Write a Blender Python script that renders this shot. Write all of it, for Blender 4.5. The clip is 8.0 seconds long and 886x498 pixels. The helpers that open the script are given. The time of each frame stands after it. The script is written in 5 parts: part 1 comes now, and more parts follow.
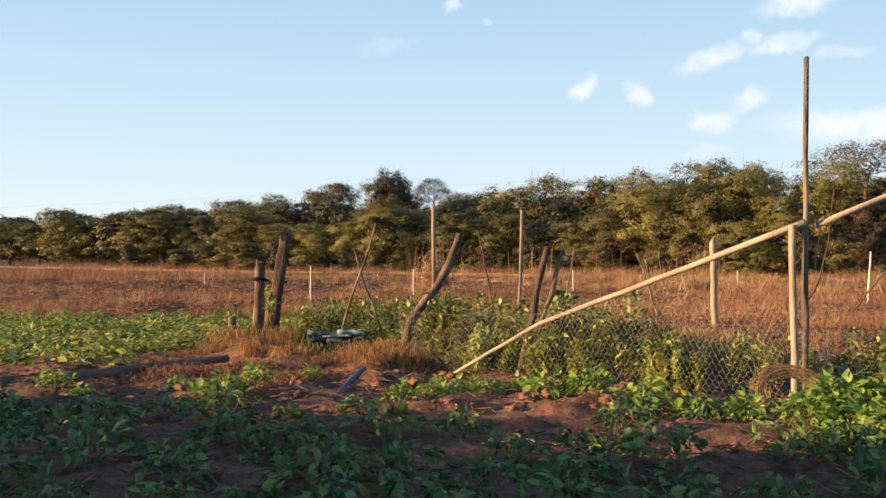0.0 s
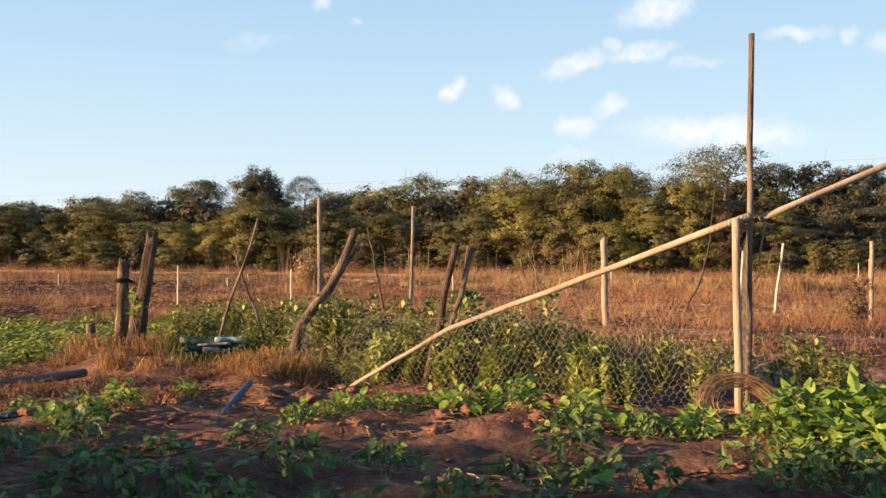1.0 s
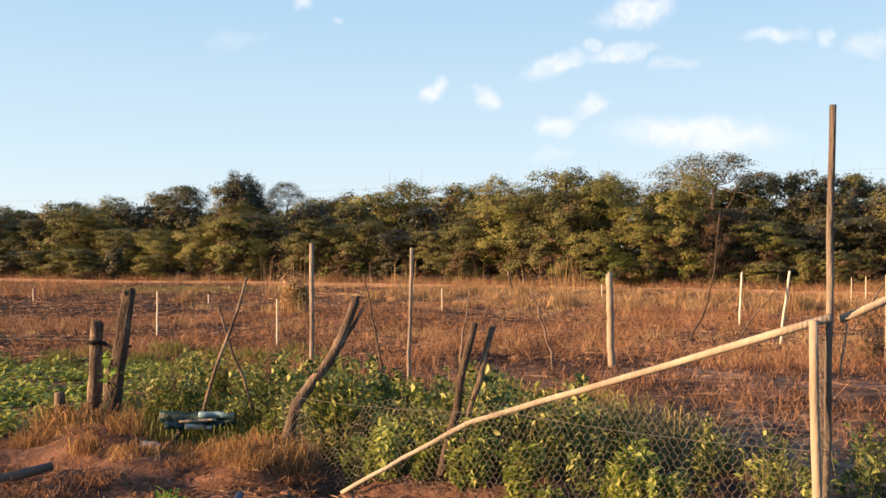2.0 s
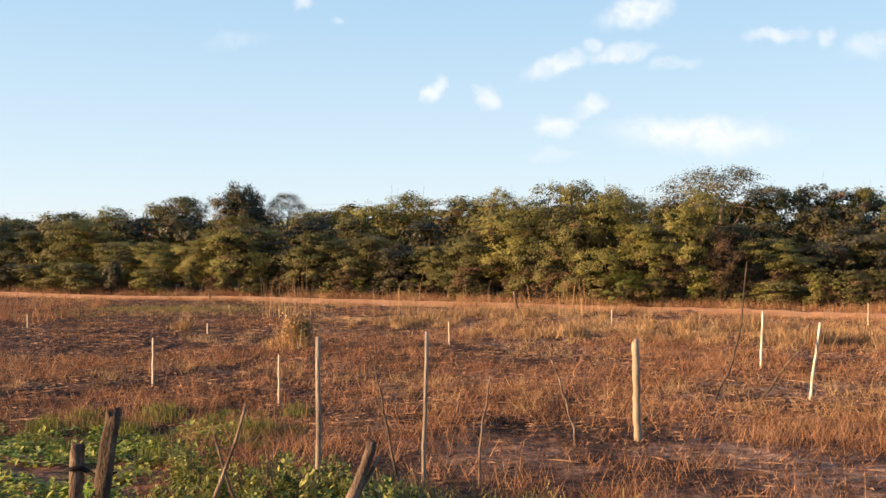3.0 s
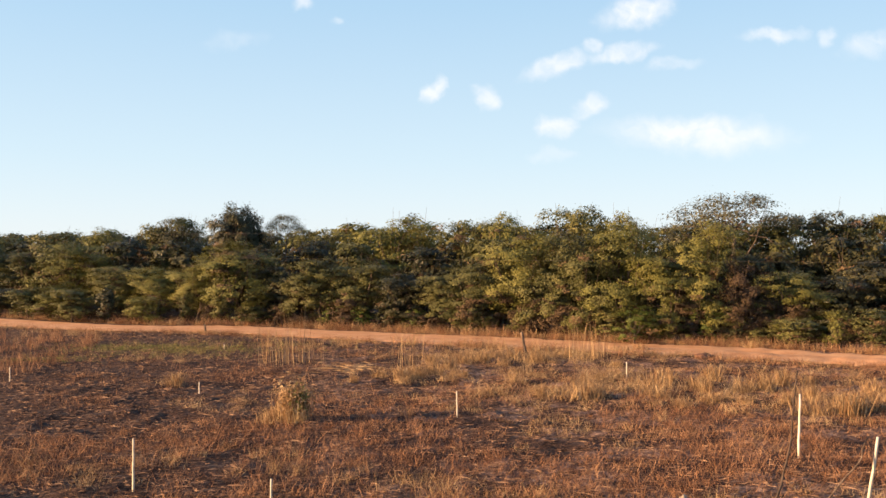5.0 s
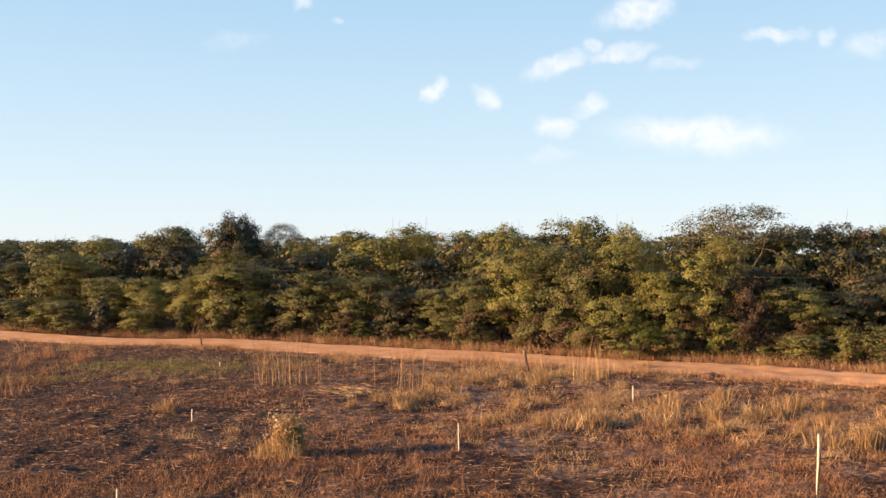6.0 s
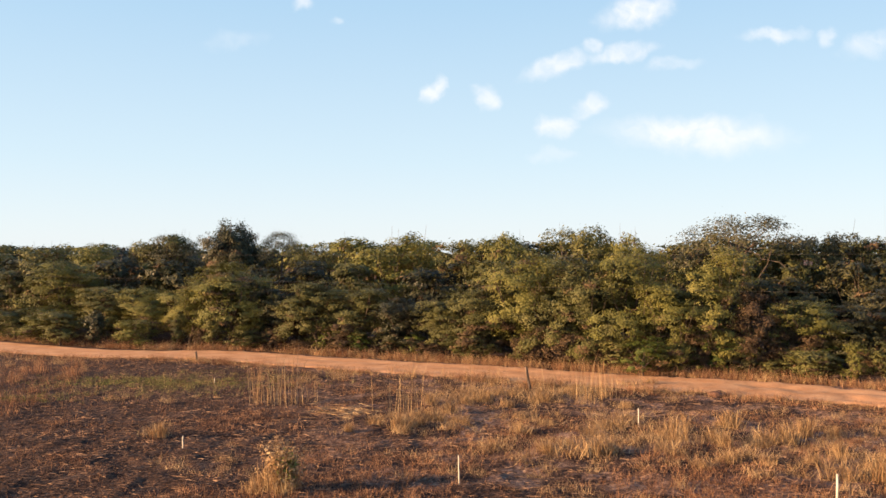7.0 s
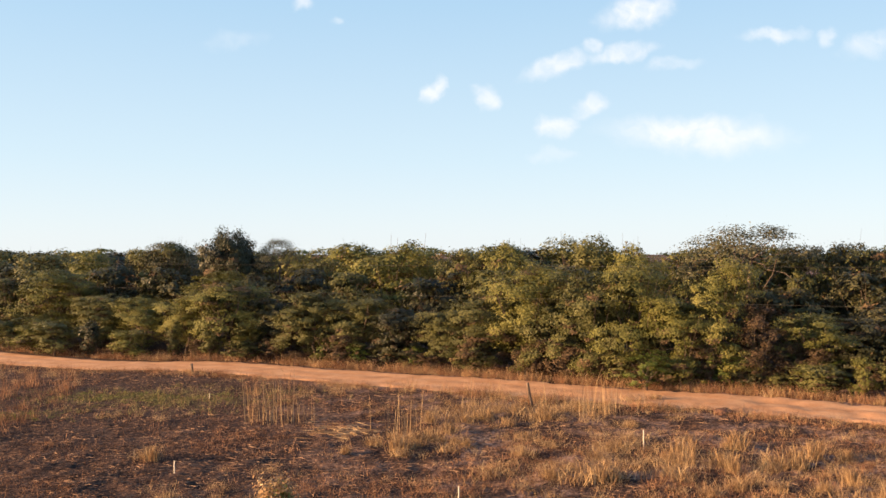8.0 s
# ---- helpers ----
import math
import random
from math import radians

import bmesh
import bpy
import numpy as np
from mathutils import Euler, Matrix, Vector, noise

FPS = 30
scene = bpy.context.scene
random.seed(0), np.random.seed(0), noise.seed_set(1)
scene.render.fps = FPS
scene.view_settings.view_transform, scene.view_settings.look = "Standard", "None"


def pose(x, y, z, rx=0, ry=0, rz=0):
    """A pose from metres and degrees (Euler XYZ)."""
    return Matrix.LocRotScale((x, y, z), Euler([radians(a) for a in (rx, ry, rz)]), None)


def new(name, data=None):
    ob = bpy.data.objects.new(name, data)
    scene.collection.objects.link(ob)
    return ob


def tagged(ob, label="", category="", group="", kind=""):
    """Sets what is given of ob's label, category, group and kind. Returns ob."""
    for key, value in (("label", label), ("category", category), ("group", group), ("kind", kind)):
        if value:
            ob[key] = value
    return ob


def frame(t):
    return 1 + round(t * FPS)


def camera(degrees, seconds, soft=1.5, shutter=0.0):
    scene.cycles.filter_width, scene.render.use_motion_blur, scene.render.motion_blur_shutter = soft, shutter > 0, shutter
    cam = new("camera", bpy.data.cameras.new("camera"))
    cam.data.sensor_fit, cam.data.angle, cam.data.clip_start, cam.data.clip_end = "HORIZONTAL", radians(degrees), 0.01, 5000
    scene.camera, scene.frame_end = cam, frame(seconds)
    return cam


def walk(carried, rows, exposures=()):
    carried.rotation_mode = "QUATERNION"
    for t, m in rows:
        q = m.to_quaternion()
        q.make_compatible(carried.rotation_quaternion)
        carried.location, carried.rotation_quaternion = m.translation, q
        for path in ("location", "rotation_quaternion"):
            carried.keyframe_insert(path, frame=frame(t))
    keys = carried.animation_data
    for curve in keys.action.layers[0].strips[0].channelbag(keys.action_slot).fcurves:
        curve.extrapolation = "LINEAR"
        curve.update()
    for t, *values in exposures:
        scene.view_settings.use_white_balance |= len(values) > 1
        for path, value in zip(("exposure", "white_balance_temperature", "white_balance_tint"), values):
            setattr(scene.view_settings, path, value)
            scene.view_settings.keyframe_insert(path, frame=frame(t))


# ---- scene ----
# camera and walk
cam = camera(52.21, 8.0, soft=1.5)
EYE = 1.62
ROWS = [
    (0.0, 0.0, 0.0, 0.0, 0.0), (0.5, -0.141, 0.486, -0.019, -3.03), (1.0, -0.252, 1.015, -0.027, -8.24),
    (1.5, -0.333, 1.492, 0.173, -9.44), (2.8, -0.444, 2.958, 1.548, -9.42), (3.5, -0.447, 3.723, 2.271, -9.42),
    (4.0, -0.421, 4.277, 2.784, -9.42), (4.5, -0.388, 4.817, 3.317, -9.42), (5.8, -0.22, 6.229, 4.607, -9.42),
    (6.5, -0.094, 7.052, 5.033, -9.42), (7.0, 0.012, 7.584, 5.486, -9.42), (7.5, 0.093, 8.075, 5.923, -9.42),
    (8.0, 0.185, 8.546, 6.166, -9.42),
]
walk(cam, [(t, pose(x, y, EYE + z, 90.25, 0, yaw)) for t, x, y, z, yaw in ROWS], exposures=[(0.0, 1.74), (8.0, 1.74)])

# sun and sky
SUN_TO = Vector((-0.995, -0.098, 0.0)).normalized()
SUN_EL = radians(12)
SKY_VIEW = radians(-9.42)


def build_sun():
    d = bpy.data.lights.new("sun", "SUN")
    d.energy, d.angle, d.color = 5.0, radians(0.6), (1.0, 0.61, 0.31)
    ob = new("sun", d)
    way = -(SUN_TO * math.cos(SUN_EL) + Vector((0, 0, math.sin(SUN_EL))))
    ob.rotation_mode = "QUATERNION"
    ob.rotation_quaternion = way.to_track_quat("-Z", "Y")
    ob.location = (-40, -20, 30)


build_sun()


def build_world():
    w = bpy.data.worlds.new("sky")
    scene.world = w
    w.use_nodes = True
    nt = w.node_tree
    nt.nodes.clear()
    nd, ln = nt.nodes, nt.links
    out, bg = nd.new("ShaderNodeOutputWorld"), nd.new("ShaderNodeBackground")
    sky = nd.new("ShaderNodeTexSky")
    sky.sky_type, sky.sun_disc = "NISHITA", False
    sky.sun_elevation = radians(24)
    sky.sun_rotation = math.atan2(SUN_TO.x, SUN_TO.y)
    sky.altitude, sky.air_density, sky.dust_density, sky.ozone_density = 900, 1.0, 1.2, 1.6
    tex = nd.new("ShaderNodeTexCoord")

    def vmath(op, a, b=None):
        n = nd.new("ShaderNodeVectorMath")
        n.operation = op
        ln.new(a, n.inputs[0])
        if isinstance(b, tuple):
            n.inputs[1].default_value = b
        elif b is not None:
            ln.new(b, n.inputs[1])
        return n

    def fmath(op, a, b):
        n = nd.new("ShaderNodeMath")
        n.operation = op
        for k, v in enumerate((a, b)):
            if isinstance(v, (int, float)):
                n.inputs[k].default_value = v
            else:
                ln.new(v, n.inputs[k])
        return n.outputs[0]

    c, s = math.cos(SKY_VIEW), math.sin(SKY_VIEW)
    right = vmath("DOT_PRODUCT", tex.outputs["Generated"], (c, s, 0)).outputs["Value"]
    fwd = vmath("DOT_PRODUCT", tex.outputs["Generated"], (-s, c, 0)).outputs["Value"]
    up = vmath("DOT_PRODUCT", tex.outputs["Generated"], (0, 0, 1)).outputs["Value"]
    safe = fmath("MAXIMUM", fwd, 0.05)
    uv = nd.new("ShaderNodeCombineXYZ")
    ln.new(fmath("DIVIDE", right, safe), uv.inputs[0])
    ln.new(fmath("DIVIDE", up, safe), uv.inputs[1])
    warp = nd.new("ShaderNodeTexNoise")
    warp.inputs["Scale"].default_value, warp.inputs["Detail"].default_value = 30, 7
    ln.new(uv.outputs[0], warp.inputs["Vector"])
    off = vmath("SUBTRACT", warp.outputs["Color"], (0.5, 0.5, 0.5))
    off2 = vmath("MULTIPLY", off.outputs[0], (0.05, 0.034, 0))
    uvw = vmath("ADD", uv.outputs[0], off2.outputs[0]).outputs[0]
    # thin scattered evening clouds: place, half length, half height, tilt, strength
    clouds = [(-.012, .181, .012, .018, -25, .95), (.051, .170, .017, .013, 10, .75), (.216, .266, .05, .017, 14, .95),
              (.125, .206, .045, .011, 14, .8), (.20, .221, .05, .009, 10, .75), (.165, .228, .018, .009, 4, .7), (.128, .140, .028, .014, 14, .8),
              (.166, .163, .03, .011, 18, .75), (.285, .131, .118, .022, -2, .95), (.367, .241, .04, .009, 4, .75),
              (.426, .242, .015, .01, 20, .5), (.474, .229, .04, .015, 15, .55), (.255, .208, .035, .008, 6, .4),
              (-.152, .277, .02, .01, 15, .6), (-.23, .234, .04, .012, 8, .22), (-.12, .257, .012, .008, 0, .35),
              (.12, .108, .035, .007, 0, .3)]
    total = None
    for u, v, a, b, tilt, k in clouds:
        m = nd.new("ShaderNodeMapping")
        m.vector_type = "TEXTURE"
        m.inputs["Location"].default_value = (u, v, 0)
        m.inputs["Rotation"].default_value = (0, 0, radians(tilt))
        m.inputs["Scale"].default_value = (a * 1.12, b * 1.3, 1)
        ln.new(uvw, m.inputs["Vector"])
        r = nd.new("ShaderNodeMapRange")
        r.interpolation_type = "SMOOTHSTEP"
        r.inputs["From Min"].default_value, r.inputs["From Max"].default_value = 1.0, 0.2
        r.inputs["To Min"].default_value, r.inputs["To Max"].default_value = 0.0, k
        ln.new(vmath("LENGTH", m.outputs[0]).outputs["Value"], r.inputs["Value"])
        total = r.outputs[0] if total is None else fmath("MAXIMUM", total, r.outputs[0])
    wisp = nd.new("ShaderNodeTexNoise")
    wisp.inputs["Scale"].default_value, wisp.inputs["Detail"].default_value = 55, 6
    ln.new(uvw, wisp.inputs["Vector"])
    total = fmath("MULTIPLY", total, fmath("MINIMUM", fmath("ADD", fmath("MULTIPLY", wisp.outputs["Fac"], 1.8), -.05), 1.0))
    total = fmath("MULTIPLY", total, fmath("GREATER_THAN", fwd, 0.1))
    # haze towards the horizon
    haze = nd.new("ShaderNodeValToRGB")
    haze.color_ramp.elements[0].position, haze.color_ramp.elements[0].color = 0.0, (0.91, 0.97, 1.0, 1)
    haze.color_ramp.elements[1].position, haze.color_ramp.elements[1].color = 1.0, (0.16, 0.32, 0.62, 1)
    for p, col in ((0.10, (0.725, 0.893, 1.0, 1)), (0.28, (0.48, 0.725, 0.95, 1)), (0.55, (0.28, 0.50, 0.80, 1))):
        e = haze.color_ramp.elements.new(p)
        e.color = col
    ln.new(up, haze.inputs[0])
    scale = nd.new("ShaderNodeMix")
    scale.data_type, scale.blend_type = "RGBA", "MULTIPLY"
    scale.inputs["Factor"].default_value = 1
    ln.new(sky.outputs[0], scale.inputs["A"])
    scale.inputs["B"].default_value = (0.10, 0.10, 0.10, 1)
    blend = nd.new("ShaderNodeMix")
    blend.data_type = "RGBA"
    blend.inputs["Factor"].default_value = 0.8
    ln.new(scale.outputs["Result"], blend.inputs["A"])
    ln.new(haze.outputs[0], blend.inputs["B"])
    mix = nd.new("ShaderNodeMix")
    mix.data_type = "RGBA"
    ln.new(total, mix.inputs["Factor"])
    ln.new(blend.outputs["Result"], mix.inputs["A"])
    mix.inputs["B"].default_value = (0.93, 0.95, 0.98, 1)
    ln.new(mix.outputs["Result"], bg.inputs["Color"])
    bg.inputs["Strength"].default_value = 0.326
    ln.new(bg.outputs[0], out.inputs[0])


build_world()


# materials
def rgba(c):
    return (*c, 1)


def material(name, ramp, scale=6.0, rough=0.9, bump=0.3, fine=40.0, per="none", spread=0.25, thin=0.0, stretch=(1, 1, 1), metal=0.0, dist=0.02, each=0.0):
    """Noise-driven colour ramp at two scales, with bump; per: 'island' or 'object' adds a random shift of brightness; thin: light let through."""
    m = bpy.data.materials.new(name)
    m.use_nodes = True
    nt = m.node_tree
    nt.nodes.clear()
    nd, ln = nt.nodes, nt.links
    out, bs = nd.new("ShaderNodeOutputMaterial"), nd.new("ShaderNodeBsdfPrincipled")
    tex, mp = nd.new("ShaderNodeTexCoord"), nd.new("ShaderNodeMapping")
    mp.inputs["Scale"].default_value = stretch
    ln.new(tex.outputs["Object"], mp.inputs["Vector"])
    n1, n2 = nd.new("ShaderNodeTexNoise"), nd.new("ShaderNodeTexNoise")
    n1.inputs["Scale"].default_value, n1.inputs["Detail"].default_value = scale, 4
    n2.inputs["Scale"].default_value, n2.inputs["Detail"].default_value = fine, 5
    for n in (n1, n2):
        ln.new(mp.outputs[0], n.inputs["Vector"])
    add = nd.new("ShaderNodeMath")
    add.operation = "MULTIPLY_ADD"
    ln.new(n2.outputs["Fac"], add.inputs[0])
    add.inputs[1].default_value = 0.45
    sub = nd.new("ShaderNodeMath")
    sub.operation = "MULTIPLY_ADD"
    ln.new(n1.outputs["Fac"], sub.inputs[0])
    sub.inputs[1].default_value, sub.inputs[2].default_value = 1.0, -0.22
    ln.new(sub.outputs[0], add.inputs[2])
    last = add.outputs[0]
    if per != "none":
        rnd = nd.new("ShaderNodeNewGeometry").outputs["Random Per Island"] if per == "island" else nd.new("ShaderNodeObjectInfo").outputs["Random"]
        a2 = nd.new("ShaderNodeMath")
        a2.operation = "MULTIPLY_ADD"
        ln.new(rnd, a2.inputs[0])
        a2.inputs[1].default_value = spread * 2
        a3 = nd.new("ShaderNodeMath")
        a3.operation = "SUBTRACT"
        ln.new(last, a3.inputs[0])
        a3.inputs[1].default_value = spread
        ln.new(a3.outputs[0], a2.inputs[2])
        last = a2.outputs[0]
    if each:
        b2 = nd.new("ShaderNodeMath")
        b2.operation = "MULTIPLY_ADD"
        ln.new(nd.new("ShaderNodeObjectInfo").outputs["Random"], b2.inputs[0])
        b2.inputs[1].default_value = each * 2
        b3 = nd.new("ShaderNodeMath")
        b3.operation = "SUBTRACT"
        ln.new(last, b3.inputs[0])
        b3.inputs[1].default_value = each
        ln.new(b3.outputs[0], b2.inputs[2])
        last = b2.outputs[0]
    cr = nd.new("ShaderNodeValToRGB")
    els = cr.color_ramp.elements
    els[0].position, els[0].color = 0.2, rgba(ramp[0])
    els[1].position, els[1].color = 0.8, rgba(ramp[-1])
    for k, c in enumerate(ramp[1:-1]):
        e = els.new(0.2 + 0.6 * (k + 1) / (len(ramp) - 1))
        e.color = rgba(c)
    ln.new(last, cr.inputs[0])
    ln.new(cr.outputs[0], bs.inputs["Base Color"])
    bs.inputs["Roughness"].default_value, bs.inputs["Metallic"].default_value = rough, metal
    bs.inputs["Specular IOR Level"].default_value = 0.25
    if bump:
        bp = nd.new("ShaderNodeBump")
        bp.inputs["Strength"].default_value, bp.inputs["Distance"].default_value = bump, dist
        ln.new(n2.outputs["Fac"], bp.inputs["Height"])
        ln.new(bp.outputs[0], bs.inputs["Normal"])
    if thin:
        tr, mx = nd.new("ShaderNodeBsdfTranslucent"), nd.new("ShaderNodeMixShader")
        ln.new(cr.outputs[0], tr.inputs["Color"])
        mx.inputs[0].default_value = thin
        ln.new(bs.outputs[0], mx.inputs[1])
        ln.new(tr.outputs[0], mx.inputs[2])
        ln.new(mx.outputs[0], out.inputs[0])
    else:
        ln.new(bs.outputs[0], out.inputs[0])
    return m


M_LEAF_GREEN = material("leaf_olive", [(.026, .03, .010), (.088, .09, .028), (.178, .166, .058)], .55, .6, 0, 2.2, "island", .09, .2, each=.16)
M_LEAF_PALE = material("leaf_pale", [(.05, .052, .03), (.092, .09, .05), (.15, .14, .085)], .5, .7, 0, 3, "island", .25, .3)
M_LEAF_FRESH = material("leaf_fresh", [(.043, .064, .013), (.085, .115, .022), (.162, .178, .043)], .5, .5, 0, 3, "island", .25, .3)
M_LEAF_YELLOW = material("leaf_yellow_green", [(.048, .051, .014), (.13, .13, .032), (.222, .204, .058)], .55, .6, 0, 2.2, "island", .07, .2, each=.10)
# dark green leaf, deepened further so its colour stands for shade between crowns
M_LEAF_DARK_SHADE = material("leaf_dark_shade", [(.012, .014, .007), (.036, .038, .016), (.084, .077, .032)], .55, .5, 0, 2.2, "island", .09, .06, each=.15)
M_LEAF_BROWN = material("leaf_brown", [(.038, .025, .016), (.083, .054, .031), (.145, .098, .049)], .5, .8, 0, 3, "island", .25, .12)
M_BARK = material("bark", [(.051, .038, .030), (.102, .076, .060), (.170, .136, .111)], 4, .9, .5, 30)
M_BEAN = material("bean_leaf", [(.035, .069, .026), (.081, .138, .044), (.166, .224, .070)], 3, .55, .1, 30, "island", .36, .25)
M_BEAN_LIGHT = material("bean_leaf_light", [(.056, .112, .019), (.134, .230, .037), (.288, .359, .088)], 3, .5, .1, 30, "island", .34, .35)
M_BEAN_FIELD = material("bean_field_leaf", [(.065, .105, .02), (.185, .245, .045), (.37, .39, .095)], 1.2, .5, .1, 30, "island", .36, .35)
M_WEED = material("weed_leaf", [(.049, .073, .017), (.140, .171, .041), (.311, .323, .098)], 3, .5, 0, 30, "island", .44, .3)
M_STUBBLE = material("stubble", [(.019, .009, .007), (.076, .039, .025), (.238, .134, .083)], .5, .95, 0, 5, "island", .38)
M_STEM = material("green_stem", [(.085, .08, .028), (.18, .155, .06), (.32, .26, .12)], 8, .9, .2, 60, "island", .2)
M_GRASS_RED = material("dry_grass_red", [(.098, .045, .026), (.234, .118, .064), (.424, .246, .138)], .35, .9, 0, 3, "island", .24, .2)
M_GRASS_GOLD = material("dry_grass_gold", [(.16, .09, .045), (.345, .225, .118), (.52, .385, .215)], .9, .9, 0, 3, "island", .24, .25)
M_STRAW = material("orange_straw", [(.09, .042, .018), (.255, .138, .055), (.46, .29, .125)], 2.0, .9, 0, 9, "island", .3, .2)
M_GRASS_GREEN = material("green_grass", [(.072, .086, .020), (.126, .144, .036), (.216, .216, .072)], .6, .8, 0, 3, "island", .25, .25)
M_LITTER = material("litter", [(.019, .010, .008), (.089, .051, .036), (.264, .170, .116)], .5, .95, 0, 5, "island", .28)
M_WOOD_PALE = material("peeled_wood", [(.15, .118, .087), (.258, .212, .16), (.355, .306, .242)], 5, .8, .4, 50, "object", .1, stretch=(1, 1, .25))
M_WOOD_GREY = material("weathered_wood", [(.058, .046, .038), (.165, .135, .112), (.32, .272, .228)], 8, .9, 1.0, 55, "object", .1, stretch=(1, 1, .15))
M_WOOD_DARK = material("dark_bark_wood", [(.022, .016, .012), (.085, .061, .047), (.266, .202, .154)], 9, .95, 1.0, 55, "object", .1, stretch=(1, 1, .35))
M_WIRE = material("galvanised_wire", [(.086, .078, .071), (.133, .121, .109), (.187, .171, .155)], 9, .55, 0, 40, metal=.3)
M_RUST = material("rusty_wire", [(.102, .053, .025), (.204, .119, .060), (.323, .212, .115)], 12, .8, .2, 60, "island", .25)
M_STAKE = material("pale_stake", [(.425, .357, .272), (.561, .493, .391), (.646, .595, .510)], 6, .8, .3, 50, "object", .1, stretch=(1, 1, .2))
M_BLUE = material("blue_plastic", [(.011, .025, .059), (.020, .043, .095), (.045, .077, .144)], 8, .6, .1, 60)
M_TEAL = material("teal_plastic", [(.004, .013, .014), (.008, .028, .032), (.024, .062, .067)], 14, .45, .5, 60)
M_SKY = material("pale_blue_plastic", [(.08, .16, .2), (.17, .29, .35), (.32, .45, .5)], 10, .45, .3, 60)
M_CABLE = material("dull_cable", [(.05, .047, .044), (.08, .075, .07), (.12, .11, .1)], 5, .7, 0, 40)
M_WHITE = material("dirty_white_plastic", [(.240, .216, .184), (.352, .328, .296), (.464, .448, .416)], 6, .5, .2, 50)
M_RUBBER = material("black_rubber", [(.005, .004, .004), (.009, .008, .008), (.016, .014, .014)], 10, .95, .2, 60)
M_PIPE = material("grey_pole", [(.048, .038, .031), (.100, .079, .065), (.171, .142, .119)], 5, .9, .3, 50, stretch=(.3, .3, 1))
M_CLOD = material("red_clod", [(.076, .037, .024), (.153, .076, .048), (.244, .131, .083)], 5, .95, .9, 25)


def ground_material():
    """Red garden soil near, dark burnt litter with paler dusty patches in the field."""
    m = bpy.data.materials.new("earth")
    m.use_nodes = True
    nt = m.node_tree
    nd, ln = nt.nodes, nt.links
    bs = nd["Principled BSDF"]
    geo = nd.new("ShaderNodeTexCoord")
    sep = nd.new("ShaderNodeSeparateXYZ")
    ln.new(geo.outputs["Object"], sep.inputs[0])

    def noise_tex(scale, detail=5, rough=0.6):
        n = nd.new("ShaderNodeTexNoise")
        n.inputs["Scale"].default_value, n.inputs["Detail"].default_value, n.inputs["Roughness"].default_value = scale, detail, rough
        ln.new(geo.outputs["Object"], n.inputs["Vector"])
        return n.outputs["Fac"]

    def ramp_of(fac, stops):
        r = nd.new("ShaderNodeValToRGB")
        els = r.color_ramp.elements
        els[0].position, els[0].color = stops[0][0], rgba(stops[0][1])
        els[1].position, els[1].color = stops[-1][0], rgba(stops[-1][1])
        for p, c in stops[1:-1]:
            els.new(p).color = rgba(c)
        ln.new(fac, r.inputs[0])
        return r.outputs[0]

    def mix_of(fac, a, b):
        x = nd.new("ShaderNodeMix")
        x.data_type = "RGBA"
        ln.new(fac, x.inputs["Factor"])
        ln.new(a, x.inputs["A"])
        ln.new(b, x.inputs["B"])
        return x.outputs["Result"]

    soil = ramp_of(noise_tex(5.5, 9, .78), [(.34, (.055, .029, .021)), (.5, (.132, .070, .048)), (.66, (.255, .140, .093))])
    fine = ramp_of(noise_tex(7.0, 8, .7), [(.36, (.009, .005, .004)), (.5, (.04, .022, .016)), (.64, (.14, .08, .052))])
    pale = ramp_of(noise_tex(5.0, 8, .7), [(.36, (.05, .028, .021)), (.5, (.18, .108, .08)), (.64, (.37, .25, .185))])
    patch = nd.new("ShaderNodeMapRange")
    patch.inputs["From Min"].default_value, patch.inputs["From Max"].default_value = .48, .57
    ln.new(noise_tex(.32, 4), patch.inputs["Value"])
    # the western part is burnt darker, with a ragged edge
    burnt = nd.new("ShaderNodeMath")
    burnt.operation = "MULTIPLY_ADD"
    burnt.inputs[1].default_value = 14
    ln.new(noise_tex(.12, 4), burnt.inputs[0])
    ln.new(sep.outputs["X"], burnt.inputs[2])
    clear = nd.new("ShaderNodeMapRange")
    clear.inputs["From Min"].default_value, clear.inputs["From Max"].default_value = 4, 14
    clear.inputs["To Min"].default_value, clear.inputs["To Max"].default_value = .12, 1
    ln.new(burnt.outputs[0], clear.inputs["Value"])
    share = nd.new("ShaderNodeMath")
    share.operation = "MULTIPLY"
    ln.new(patch.outputs[0], share.inputs[0])
    ln.new(clear.outputs[0], share.inputs[1])
    field = mix_of(share.outputs[0], fine, pale)
    edge = nd.new("ShaderNodeMapRange")
    edge.inputs["From Min"].default_value, edge.inputs["From Max"].default_value = 12.5, 14.5
    slant = nd.new("ShaderNodeMath")
    slant.operation = "MULTIPLY_ADD"
    slant.inputs[1].default_value = 1.5
    ln.new(sep.outputs["X"], slant.inputs[0])
    ln.new(sep.outputs["Y"], slant.inputs[2])
    ln.new(slant.outputs[0], edge.inputs["Value"])
    ln.new(mix_of(edge.outputs[0], soil, field), bs.inputs["Base Color"])
    bs.inputs["Roughness"].default_value, bs.inputs["Specular IOR Level"].default_value = 0.95, 0.15
    bp = nd.new("ShaderNodeBump")
    bp.inputs["Strength"].default_value, bp.inputs["Distance"].default_value = 0.9, 0.06
    ln.new(noise_tex(9.0, 8, .7), bp.inputs["Height"])
    lumps = nd.new("ShaderNodeBump")
    lumps.inputs["Strength"].default_value, lumps.inputs["Distance"].default_value = 0.8, 0.16
    ln.new(noise_tex(2.6, 4, .55), lumps.inputs["Height"])
    ln.new(lumps.outputs[0], bp.inputs["Normal"])
